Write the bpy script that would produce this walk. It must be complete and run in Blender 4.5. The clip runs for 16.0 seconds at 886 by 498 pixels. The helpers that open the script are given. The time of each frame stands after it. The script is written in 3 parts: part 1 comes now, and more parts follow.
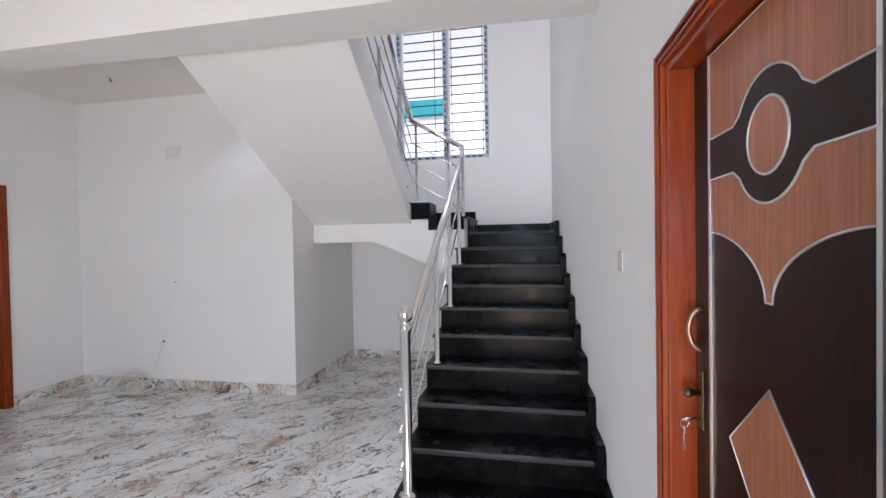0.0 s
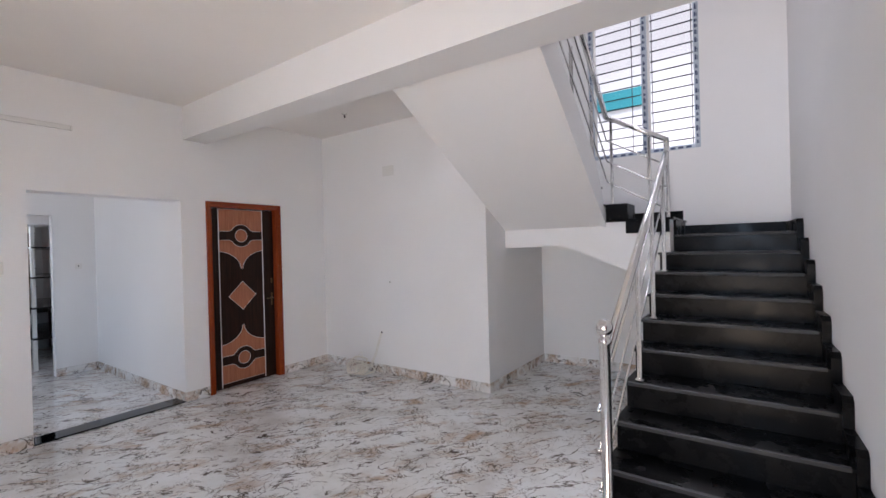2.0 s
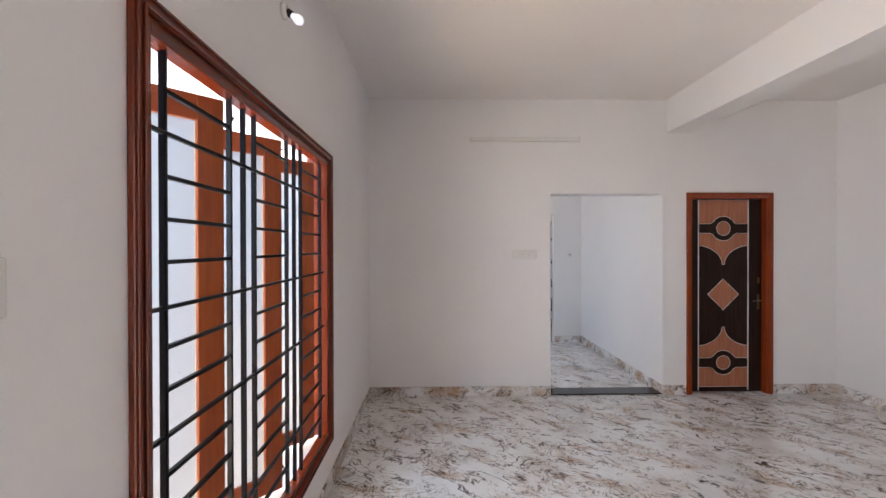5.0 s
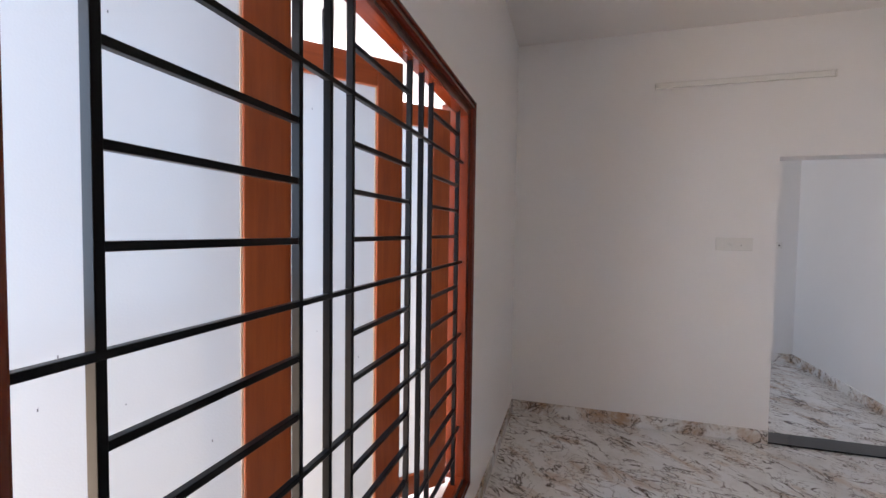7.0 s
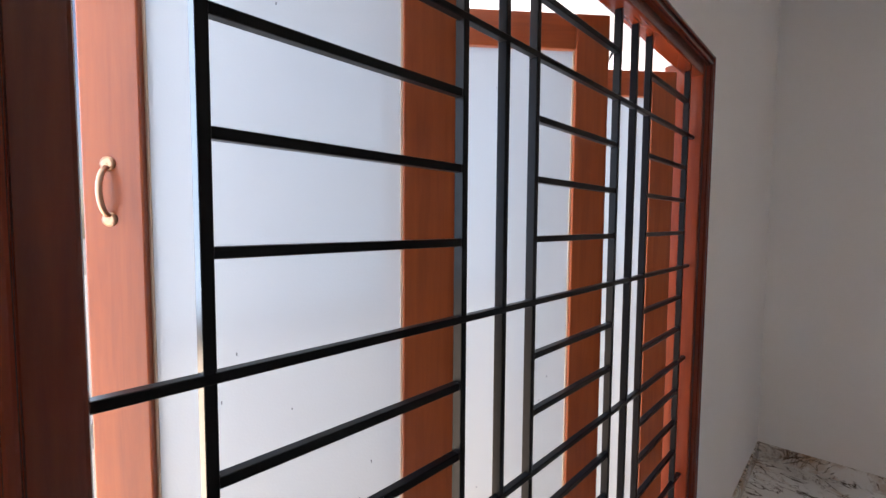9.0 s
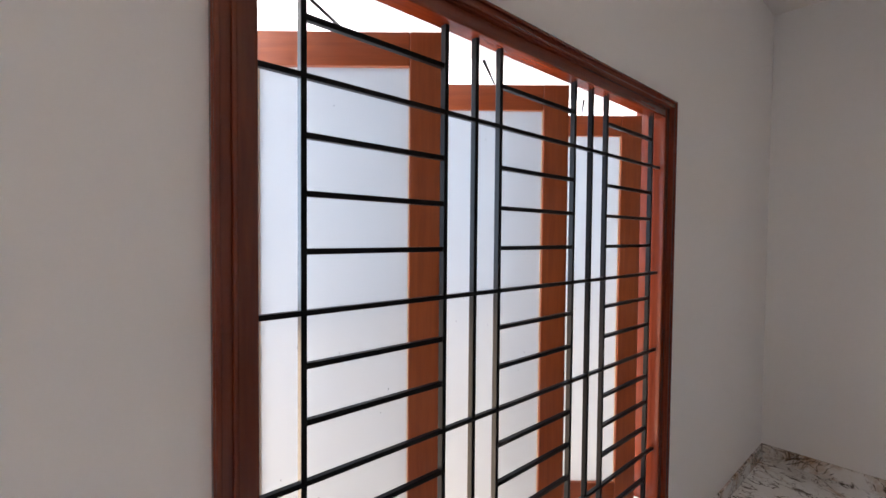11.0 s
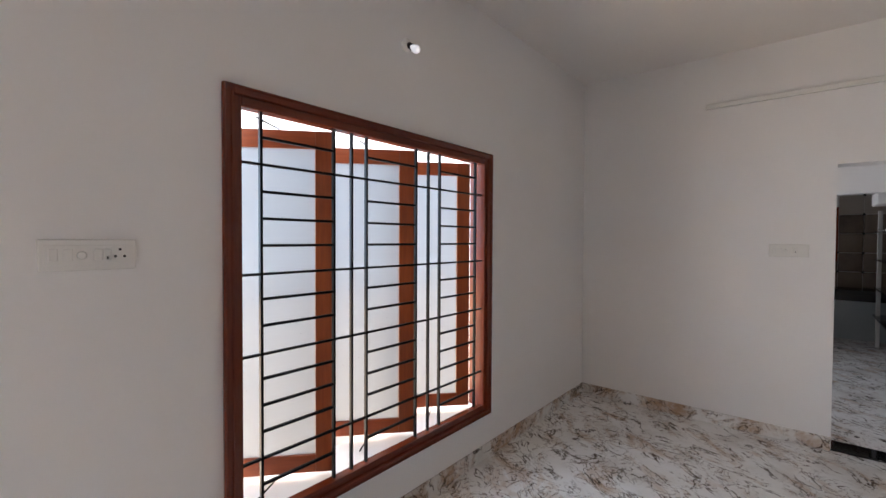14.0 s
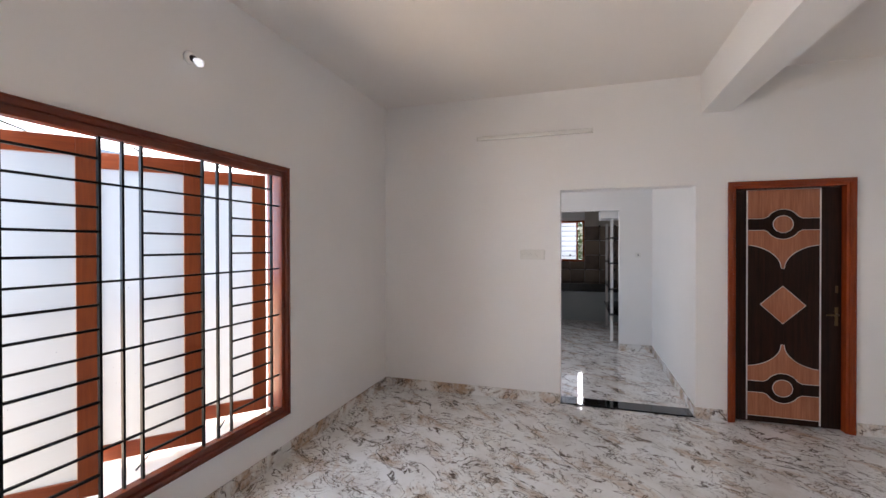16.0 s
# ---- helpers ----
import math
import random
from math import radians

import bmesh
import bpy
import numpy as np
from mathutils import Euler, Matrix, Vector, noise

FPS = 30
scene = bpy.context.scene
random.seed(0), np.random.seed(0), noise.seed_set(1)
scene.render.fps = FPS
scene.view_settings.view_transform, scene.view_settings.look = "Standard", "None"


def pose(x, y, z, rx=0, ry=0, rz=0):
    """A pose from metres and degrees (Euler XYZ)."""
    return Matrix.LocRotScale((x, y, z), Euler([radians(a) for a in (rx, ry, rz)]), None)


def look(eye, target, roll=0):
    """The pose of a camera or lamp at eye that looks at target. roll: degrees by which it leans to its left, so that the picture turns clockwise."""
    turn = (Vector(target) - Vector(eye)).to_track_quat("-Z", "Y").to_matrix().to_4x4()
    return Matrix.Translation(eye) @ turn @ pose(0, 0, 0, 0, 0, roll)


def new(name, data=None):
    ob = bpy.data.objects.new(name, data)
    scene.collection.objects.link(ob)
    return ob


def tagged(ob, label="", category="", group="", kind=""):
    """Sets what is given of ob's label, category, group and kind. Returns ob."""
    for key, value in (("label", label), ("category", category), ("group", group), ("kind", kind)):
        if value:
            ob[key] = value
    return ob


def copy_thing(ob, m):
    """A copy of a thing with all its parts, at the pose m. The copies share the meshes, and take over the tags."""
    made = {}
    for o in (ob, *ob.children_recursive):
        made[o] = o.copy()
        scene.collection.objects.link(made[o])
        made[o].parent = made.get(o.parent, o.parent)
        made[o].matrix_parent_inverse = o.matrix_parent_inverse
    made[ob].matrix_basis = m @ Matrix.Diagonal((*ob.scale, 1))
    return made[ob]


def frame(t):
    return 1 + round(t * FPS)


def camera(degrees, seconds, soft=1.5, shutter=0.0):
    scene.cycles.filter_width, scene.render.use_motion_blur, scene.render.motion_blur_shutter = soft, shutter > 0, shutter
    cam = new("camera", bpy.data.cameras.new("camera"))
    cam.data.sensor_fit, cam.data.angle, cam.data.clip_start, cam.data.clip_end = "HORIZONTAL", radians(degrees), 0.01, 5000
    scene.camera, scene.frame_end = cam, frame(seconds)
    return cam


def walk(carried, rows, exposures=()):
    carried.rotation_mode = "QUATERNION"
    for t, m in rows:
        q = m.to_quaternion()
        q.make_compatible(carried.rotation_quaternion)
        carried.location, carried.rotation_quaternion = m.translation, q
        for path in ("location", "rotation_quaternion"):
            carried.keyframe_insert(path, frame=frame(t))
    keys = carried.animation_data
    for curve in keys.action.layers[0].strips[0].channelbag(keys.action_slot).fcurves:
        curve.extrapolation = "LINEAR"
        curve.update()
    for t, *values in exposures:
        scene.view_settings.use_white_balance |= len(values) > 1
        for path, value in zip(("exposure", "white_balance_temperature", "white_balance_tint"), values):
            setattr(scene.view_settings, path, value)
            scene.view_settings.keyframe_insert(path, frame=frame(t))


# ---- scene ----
cam = camera(91.2, 16.0)
EXPOSURES = [(0, -0.1, 6080, 17), (2.5, -0.32, 6300, 20), (3.5, -0.03, 6450, 20), (4.5, -0.13, 6550, 20), (7.0, -0.6, 6550, 22), (8.5, -0.7, 6550, 20), (11.0, -0.63, 6680, 20), (13.0, -0.77, 6650, 19), (14.5, -0.74, 6620, 19), (15.5, -0.58, 6640, 20), (16.0, -0.32, 6650, 20)]
PATH = [
    (0, (4.816, 0.95, 1.5), (4.438, 2.913, 1.466), -1.0),
    (0.5, (4.818, 0.95, 1.505), (4.297, 2.881, 1.479), -1.3),
    (1, (4.799, 0.942, 1.509), (4.083, 2.809, 1.488), -1.4),
    (1.5, (4.788, 0.938, 1.515), (3.875, 2.718, 1.503), -1.5),
    (2, (4.777, 0.931, 1.538), (3.626, 2.566, 1.528), -1.5),
    (2.5, (4.756, 0.897, 1.561), (3.353, 2.322, 1.55), -1.2),
    (3, (4.729, 0.872, 1.547), (3.079, 2.002, 1.541), -0.8),
    (3.5, (4.686, 0.807, 1.554), (2.847, 1.592, 1.545), -0.3),
    (4, (4.639, 0.746, 1.551), (2.691, 1.197, 1.54), -0.4),
    (4.5, (4.587, 0.71, 1.546), (2.598, 0.916, 1.537), -0.3),
    (7, (3.676, 0.469, 1.525), (1.761, -0.104, 1.443), 0.8),
    (7.5, (3.556, 0.415, 1.522), (1.747, -0.43, 1.403), 0.95),
    (8, (3.489, 0.397, 1.527), (1.817, -0.691, 1.387), 0.9),
    (8.5, (3.467, 0.397, 1.531), (1.93, -0.874, 1.38), 0.6),
    (11, (3.683, 0.777, 1.535), (2.363, -0.725, 1.476), 0.5),
    (11.5, (3.779, 0.928, 1.534), (2.445, -0.561, 1.463), 0.9),
    (12, (3.898, 1.074, 1.541), (2.539, -0.392, 1.467), 1.0),
    (12.5, (4.03, 1.225, 1.544), (2.625, -0.197, 1.471), 0.8),
    (13, (4.101, 1.403, 1.543), (2.658, 0.019, 1.473), 0.7),
    (13.5, (4.158, 1.589, 1.532), (2.68, 0.243, 1.468), 0.5),
    (14, (4.23, 1.694, 1.534), (2.693, 0.415, 1.488), 0.3),
    (14.5, (4.33, 1.778, 1.539), (2.712, 0.604, 1.493), 0.2),
    (15, (4.382, 1.85, 1.541), (2.669, 0.818, 1.508), 0.2),
    (15.5, (4.392, 1.949, 1.542), (2.572, 1.12, 1.524), 0.1),
    (16, (4.383, 2.069, 1.547), (2.478, 1.46, 1.533), -0.1),
]
walk(cam, [(t, look(eye, target, roll)) for t, eye, target, roll in PATH], EXPOSURES)

# ---- world, sun and sky ----
world = bpy.data.worlds.new("sky")
scene.world = world
world.use_nodes = True
wn = world.node_tree
sky = wn.nodes.new("ShaderNodeTexSky")
sky.sky_type = 'NISHITA'
sky.sun_disc = False
sky.sun_elevation = radians(68)
sky.sun_rotation = radians(195)
bg = wn.nodes["Background"]
bg.inputs["Strength"].default_value = 0.15
wn.links.new(sky.outputs[0], bg.inputs["Color"])
sun = new("sun", bpy.data.lights.new("sun", 'SUN'))
sun.data.energy = 4.5
sun.data.angle = radians(0.6)
sun.data.color = (1.0, 0.95, 0.88)
sun.matrix_world = look((0.6, -3.0, 9.0), (-0.1, 0.0, 0.0))

# daylight through the openings
def daylight(name, at, target, w, h, watts, color):
    la = bpy.data.lights.new(name, 'AREA')
    la.shape = 'RECTANGLE'
    la.size, la.size_y, la.energy, la.color = w, h, watts, color
    ob = new(name, la)
    ob.matrix_world = look(at, target)
    return ob
daylight("window_skylight", (2.6, -1.05, 1.85), (2.6, 1.0, 1.5), 7.0, 1.3, 410, (0.58, 0.80, 1.0))
daylight("window_groundlight", (2.6, -1.05, 0.45), (2.6, 1.0, 0.9), 7.0, 1.3, 430, (1.0, 0.83, 0.60))
daylight("stair_window_daylight", (3.6, 9.0, 7.6), (3.8, 6.0, 2.6), 3.0, 2.0, 1100, (0.93, 0.96, 1.0))
# the upper landing lamp is added, no window seen there; it brightens the stairs
daylight("upper_landing_fill", (4.4, 1.1, 4.9), (4.2, 5.0, 2.5), 1.3, 0.9, 60, (0.95, 0.97, 1.0))
daylight("dining_daylight", (-1.3, -0.2, 1.5), (-1.3, 2.0, 1.2), 1.1, 1.2, 10, (0.82, 0.92, 1.0))
daylight("kitchen_daylight", (-6.1, 1.83, 1.7), (-4.0, 1.83, 1.3), 0.8, 1.1, 60, (0.9, 0.96, 1.0))

# ---- materials ----
def mat(name, rough=0.5, metal=0.0, color=(0.8, 0.8, 0.8)):
    m = bpy.data.materials.new(name)
    m.use_nodes = True
    b = m.node_tree.nodes["Principled BSDF"]
    b.inputs["Base Color"].default_value = (*color, 1)
    b.inputs["Roughness"].default_value = rough
    b.inputs["Metallic"].default_value = metal
    return m, m.node_tree, b

def node(nt, kind, **inputs):
    n = nt.nodes.new(kind)
    for k, v in inputs.items():
        n.inputs[k.replace("_", " ")].default_value = v
    return n

def coords(nt, scale=(1, 1, 1), turn=(0, 0, 0)):
    tc = nt.nodes.new("ShaderNodeTexCoord")
    mp = nt.nodes.new("ShaderNodeMapping")
    mp.inputs["Scale"].default_value = scale
    mp.inputs["Rotation"].default_value = turn
    nt.links.new(tc.outputs["Object"], mp.inputs["Vector"])
    return mp.outputs[0]

def ramp(nt, src, stops):
    r = nt.nodes.new("ShaderNodeValToRGB")
    e = r.color_ramp.elements
    while len(e) < len(stops):
        e.new(0.5)
    for el, (p, c) in zip(e, stops):
        el.position, el.color = p, (*c, 1)
    nt.links.new(src, r.inputs[0])
    return r.outputs[0]

def mixc(nt, fac, a, b, mode='MIX'):
    m = nt.nodes.new("ShaderNodeMix")
    m.data_type, m.blend_type = 'RGBA', mode
    for sock, v in ((m.inputs[0], fac), (m.inputs[6], a), (m.inputs[7], b)):
        if isinstance(v, (int, float)):
            sock.default_value = v
        elif isinstance(v, tuple):
            sock.default_value = (*v, 1)
        else:
            nt.links.new(v, sock)
    return m.outputs[2]

def bump(nt, b, src, strength, dist):
    n = nt.nodes.new("ShaderNodeBump")
    n.inputs["Strength"].default_value, n.inputs["Distance"].default_value = strength, dist
    nt.links.new(src, n.inputs["Height"])
    nt.links.new(n.outputs[0], b.inputs["Normal"])

def painted(name, c1, c2, rough=0.65):
    m, nt, b = mat(name, rough)
    v = coords(nt)
    big = node(nt, "ShaderNodeTexNoise", Scale=0.9, Detail=3.0)
    fine = node(nt, "ShaderNodeTexNoise", Scale=55.0, Detail=4.0)
    for n in (big, fine):
        nt.links.new(v, n.inputs["Vector"])
    col = ramp(nt, big.outputs["Fac"], [(0.3, c1), (0.7, c2)])
    nt.links.new(col, b.inputs["Base Color"])
    wave = node(nt, "ShaderNodeTexNoise", Scale=4.5, Detail=3.0, Roughness=0.55)
    nt.links.new(v, wave.inputs["Vector"])
    relief = mixc(nt, 0.8, fine.outputs["Fac"], wave.outputs["Fac"])
    bump(nt, b, relief, 0.2, 0.009)
    return m

PLASTER = painted("white_wall_paint", (0.81, 0.80, 0.79), (0.845, 0.835, 0.825))
CEILING = painted("ceiling_paint", (0.80, 0.775, 0.75), (0.84, 0.815, 0.79))
CONCRETE = painted("pale_concrete", (0.50, 0.47, 0.42), (0.62, 0.59, 0.54), 0.85)
TEAL = painted("teal_paint", (0.02, 0.26, 0.30), (0.03, 0.30, 0.34))

def marble_material(name, lo):
    """lo: where the brown blotches set in; lower is browner."""
    m, nt, b = mat(name, 0.05)
    v = coords(nt, (1, 1, 1), (0, 0, radians(-50)))
    st = nt.nodes.new("ShaderNodeMapping")
    st.inputs["Scale"].default_value = (0.72, 1.5, 1.2)
    nt.links.new(v, st.inputs["Vector"])
    vein = node(nt, "ShaderNodeTexNoise", Scale=3.0, Detail=5.0, Roughness=0.55, Distortion=1.3)
    vein2 = node(nt, "ShaderNodeTexNoise", Scale=5.0, Detail=4.0, Roughness=0.6, Distortion=2.2)
    gate = node(nt, "ShaderNodeTexNoise", Scale=6.5, Detail=3.0)
    blot = node(nt, "ShaderNodeTexNoise", Scale=3.6, Detail=6.0, Roughness=0.68, Distortion=0.5)
    cloud = node(nt, "ShaderNodeTexNoise", Scale=2.4, Detail=5.0, Roughness=0.6)
    for n in (vein, blot):
        nt.links.new(st.outputs[0], n.inputs["Vector"])
    for n in (gate, cloud, vein2):
        nt.links.new(v, n.inputs["Vector"])
    O, I = (0, 0, 0), (1, 1, 1)
    col = ramp(nt, cloud.outputs["Fac"], [(0.36, (0.66, 0.63, 0.60)), (0.5, (0.80, 0.79, 0.77)), (0.68, (0.86, 0.86, 0.86))])
    bl = ramp(nt, blot.outputs["Fac"], [(lo, O), (lo + 0.1, (0.5, 0.5, 0.5)), (lo + 0.2, (0.9, 0.9, 0.9))])
    col = mixc(nt, bl, col, (0.44, 0.27, 0.15))
    g = ramp(nt, gate.outputs["Fac"], [(0.43, O), (0.52, I)])
    l1 = ramp(nt, vein.outputs["Fac"], [(0.482, O), (0.496, I), (0.504, I), (0.518, O)])
    col = mixc(nt, mixc(nt, 1.0, l1, g, 'MULTIPLY'), col, (0.085, 0.06, 0.045))
    g2 = ramp(nt, blot.outputs["Fac"], [(0.43, O), (0.53, I)])
    l2 = ramp(nt, vein2.outputs["Fac"], [(0.475, O), (0.5, I), (0.525, O)])
    col = mixc(nt, mixc(nt, 1.0, l2, g2, 'MULTIPLY'), col, (0.11, 0.068, 0.042))
    nt.links.new(col, b.inputs["Base Color"])
    return m
MARBLE = marble_material("polished_veined_marble", 0.525)
SKIRT = marble_material("brown_veined_marble", 0.44)

def granite_material(name, dusty):
    m, nt, b = mat(name, 0.22)
    b.inputs["Specular IOR Level"].default_value = 0.1
    v = coords(nt)
    speck = node(nt, "ShaderNodeTexNoise", Scale=140.0, Detail=3.0)
    dust = node(nt, "ShaderNodeTexNoise", Scale=5.0, Detail=6.0, Roughness=0.65)
    for n in (speck, dust):
        nt.links.new(v, n.inputs["Vector"])
    col = ramp(nt, speck.outputs["Fac"], [(0.45, (0.004, 0.004, 0.0045)), (0.8, (0.009, 0.009, 0.0095))])
    d = ramp(nt, dust.outputs["Fac"], [(0.5, (0, 0, 0)), (0.8, (dusty, dusty, dusty))])
    col = mixc(nt, d, col, (0.16, 0.135, 0.12))
    nt.links.new(col, b.inputs["Base Color"])
    rr = ramp(nt, dust.outputs["Fac"], [(0.35, (0.16, 0.16, 0.16)), (0.7, (0.4, 0.4, 0.4))])
    nt.links.new(rr, b.inputs["Roughness"])
    return m
GRANITE = granite_material("black_granite", 0.035)
TREADSTONE = granite_material("dusty_black_granite", 0.07)
POLISHED = mat("polished_black_granite", 0.05, 0, (0.007, 0.007, 0.008))[0]
NOSING = mat("ground_granite_edge", 0.5, 0, (0.022, 0.022, 0.024))[0]

def wood(name, dark, light, rough, axis, stretch=14.0, spec=0.5):
    m, nt, b = mat(name, rough)
    s = [stretch] * 3
    s[axis] = 0.9
    v = coords(nt, tuple(s))
    grain = node(nt, "ShaderNodeTexNoise", Scale=2.2, Detail=7.0, Roughness=0.65, Distortion=0.6)
    fine = node(nt, "ShaderNodeTexNoise", Scale=9.0, Detail=4.0)
    for n in (grain, fine):
        nt.links.new(v, n.inputs["Vector"])
    col = ramp(nt, grain.outputs["Fac"], [(0.3, dark), (0.68, light)])
    col = mixc(nt, 0.25, col, ramp(nt, fine.outputs["Fac"], [(0.35, dark), (0.65, light)]))
    nt.links.new(col, b.inputs["Base Color"])
    bump(nt, b, fine.outputs["Fac"], 0.06, 0.002)
    b.inputs["Specular IOR Level"].default_value = spec
    return m
TEAK = wood("varnished_red_teak", (0.085, 0.012, 0.004), (0.19, 0.031, 0.009), 0.22, 2)
DOORTEAK = wood("bright_red_teak", (0.17, 0.023, 0.005), (0.33, 0.055, 0.011), 0.22, 2)
DOORTEAK_H = wood("bright_red_teak_along", (0.17, 0.023, 0.005), (0.33, 0.055, 0.011), 0.22, 0)
TEAK_H = wood("varnished_red_teak_along", (0.085, 0.012, 0.004), (0.19, 0.031, 0.009), 0.22, 0)
SASHWOOD = wood("sash_teak", (0.175, 0.029, 0.006), (0.285, 0.065, 0.013), 0.38, 2)
SASHWOOD_H = wood("sash_teak_along", (0.175, 0.029, 0.006), (0.285, 0.065, 0.013), 0.38, 0)
VENEER = wood("light_veneer", (0.25, 0.08, 0.038), (0.48, 0.2, 0.11), 0.34, 2, 30, 0.35)
WENGE = wood("dark_wenge_veneer", (0.002, 0.0011, 0.001), (0.035, 0.0125, 0.0075), 0.36, 2, 26, 0.18)
STEEL = mat("polished_steel", 0.2, 1.0, (0.82, 0.81, 0.80))[0]
BEAD = mat("silver_bead", 0.3, 0.8, (0.75, 0.75, 0.76))[0]
BRONZE = mat("pale_bronze", 0.35, 0.9, (0.42, 0.26, 0.17))[0]
BRASS = mat("aged_brass", 0.35, 1.0, (0.13, 0.095, 0.05))[0]
IRON = mat("black_enamel_iron", 0.3, 0.0, (0.004, 0.0045, 0.006))[0]
IRON.node_tree.nodes["Principled BSDF"].inputs["Specular IOR Level"].default_value = 0.12
PLASTIC = mat("white_plastic", 0.25, 0, (0.80, 0.79, 0.76))[0]
BULB, bnt, bb = mat("lit_bulb", 0.3, 0, (0.85, 0.87, 0.9))
bb.inputs["Emission Color"].default_value = (0.85, 0.93, 1.0, 1)
bb.inputs["Emission Strength"].default_value = 1.0
FLECK = mat("grey_paint_fleck", 0.6, 0, (0.10, 0.10, 0.11))[0]
PUTTY = mat("pale_putty", 0.7, 0, (0.50, 0.40, 0.30))[0]
DARKHOLE = mat("dark_socket", 0.6, 0, (0.01, 0.01, 0.01))[0]
CABLE = mat("white_cable", 0.4, 0, (0.72, 0.68, 0.60))[0]
BLUETAPE = mat("blue_print_film", 0.4, 0, (0.03, 0.05, 0.12))[0]
FILM = mat("grey_protective_film", 0.4, 0, (0.42, 0.48, 0.55))[0]
BLACKSTONE = mat("black_counter", 0.15, 0, (0.008, 0.008, 0.008))[0]
GREYPANEL = painted("grey_panel", (0.33, 0.37, 0.38), (0.40, 0.43, 0.44), 0.5)

def tile_material():
    m, nt, b = mat("brown_glazed_tile", 0.3)
    info = nt.nodes.new("ShaderNodeObjectInfo")
    v = coords(nt)
    n = node(nt, "ShaderNodeTexNoise", Scale=9.0, Detail=4.0)
    nt.links.new(v, n.inputs["Vector"])
    c1 = ramp(nt, n.outputs["Fac"], [(0.3, (0.10, 0.065, 0.042)), (0.7, (0.17, 0.115, 0.08))])
    c2 = mixc(nt, info.outputs["Random"], c1, (0.19, 0.14, 0.10))
    nt.links.new(c2, b.inputs["Base Color"])
    return m
TILE = tile_material()
PALETILE = painted("pale_tile", (0.45, 0.40, 0.34), (0.55, 0.5, 0.44), 0.3)

def frosted_material():
    m = bpy.data.materials.new("frosted_glass")
    m.use_nodes = True
    nt = m.node_tree
    out = nt.nodes["Material Output"]
    b = nt.nodes["Principled BSDF"]
    b.inputs["Base Color"].default_value = (0.85, 0.88, 0.9, 1)
    b.inputs["Roughness"].default_value = 0.3
    tr = nt.nodes.new("ShaderNodeBsdfTranslucent")
    tr.inputs["Color"].default_value = (0.256, 0.271, 0.29, 1)
    rf = nt.nodes.new("ShaderNodeBsdfRefraction")
    rf.inputs["Color"].default_value = (0.90, 0.93, 0.93, 1)
    rf.inputs["Roughness"].default_value = 0.42
    rf.inputs["IOR"].default_value = 1.12
    body = nt.nodes.new("ShaderNodeMixShader")
    body.inputs[0].default_value = 0.105
    nt.links.new(tr.outputs[0], body.inputs[1])
    nt.links.new(rf.outputs[0], body.inputs[2])
    mx = nt.nodes.new("ShaderNodeMixShader")
    mx.inputs[0].default_value = 0.84
    nt.links.new(b.outputs[0], mx.inputs[1])
    nt.links.new(body.outputs[0], mx.inputs[2])
    nt.links.new(mx.outputs[0], out.inputs[0])
    v = coords(nt)
    n = node(nt, "ShaderNodeTexVoronoi", Scale=260.0)
    nt.links.new(v, n.inputs["Vector"])
    bump(nt, b, n.outputs["Distance"], 0.3, 0.001)
    return m
FROSTED = frosted_material()

def clear_glass():
    m = bpy.data.materials.new("clear_glass")
    m.use_nodes = True
    nt = m.node_tree
    b = nt.nodes["Principled BSDF"]
    b.inputs["Roughness"].default_value = 0.02
    b.inputs["Transmission Weight"].default_value = 1.0
    b.inputs["IOR"].default_value = 1.05
    return m
GLASS = clear_glass()

def leaf_material():
    m, nt, b = mat("leaf_green", 0.5)
    info = nt.nodes.new("ShaderNodeNewGeometry")
    c = ramp(nt, info.outputs["Random Per Island"], [(0.0, (0.03, 0.08, 0.015)), (1.0, (0.10, 0.17, 0.04))])
    nt.links.new(c, b.inputs["Base Color"])
    return m
LEAF = leaf_material()

# ---- mesh helpers ----
def box(bm, x0, x1, y0, y1, z0, z1, bevel=0.0):
    r = bmesh.ops.create_cube(bm, size=1.0)
    vs = r["verts"]
    for v in vs:
        v.co = Vector(((x0 + x1) / 2 + v.co.x * (x1 - x0), (y0 + y1) / 2 + v.co.y * (y1 - y0), (z0 + z1) / 2 + v.co.z * (z1 - z0)))
    if bevel:
        es = list({e for v in vs for e in v.link_edges})
        bmesh.ops.bevel(bm, geom=es, offset=bevel, segments=2, affect='EDGES', profile=0.5)
    return bm

def boxes(*rows, bevel=0.0):
    bm = bmesh.new()
    for r in rows:
        box(bm, *r, bevel=bevel)
    return bm

def prism(bm, pts, axis, a, b):
    """A flat outline of (u, v) points drawn along an axis from a to b."""
    def place(u, v, w):
        return ((w, u, v), (u, w, v), (u, v, w))[axis]
    lo = [bm.verts.new(place(u, v, a)) for u, v in pts]
    hi = [bm.verts.new(place(u, v, b)) for u, v in pts]
    n = len(pts)
    fs = [bm.faces.new(lo), bm.faces.new(hi[::-1])]
    for i in range(n):
        fs.append(bm.faces.new((lo[i], hi[i], hi[(i + 1) % n], lo[(i + 1) % n])))
    bmesh.ops.recalc_face_normals(bm, faces=fs)
    return bm

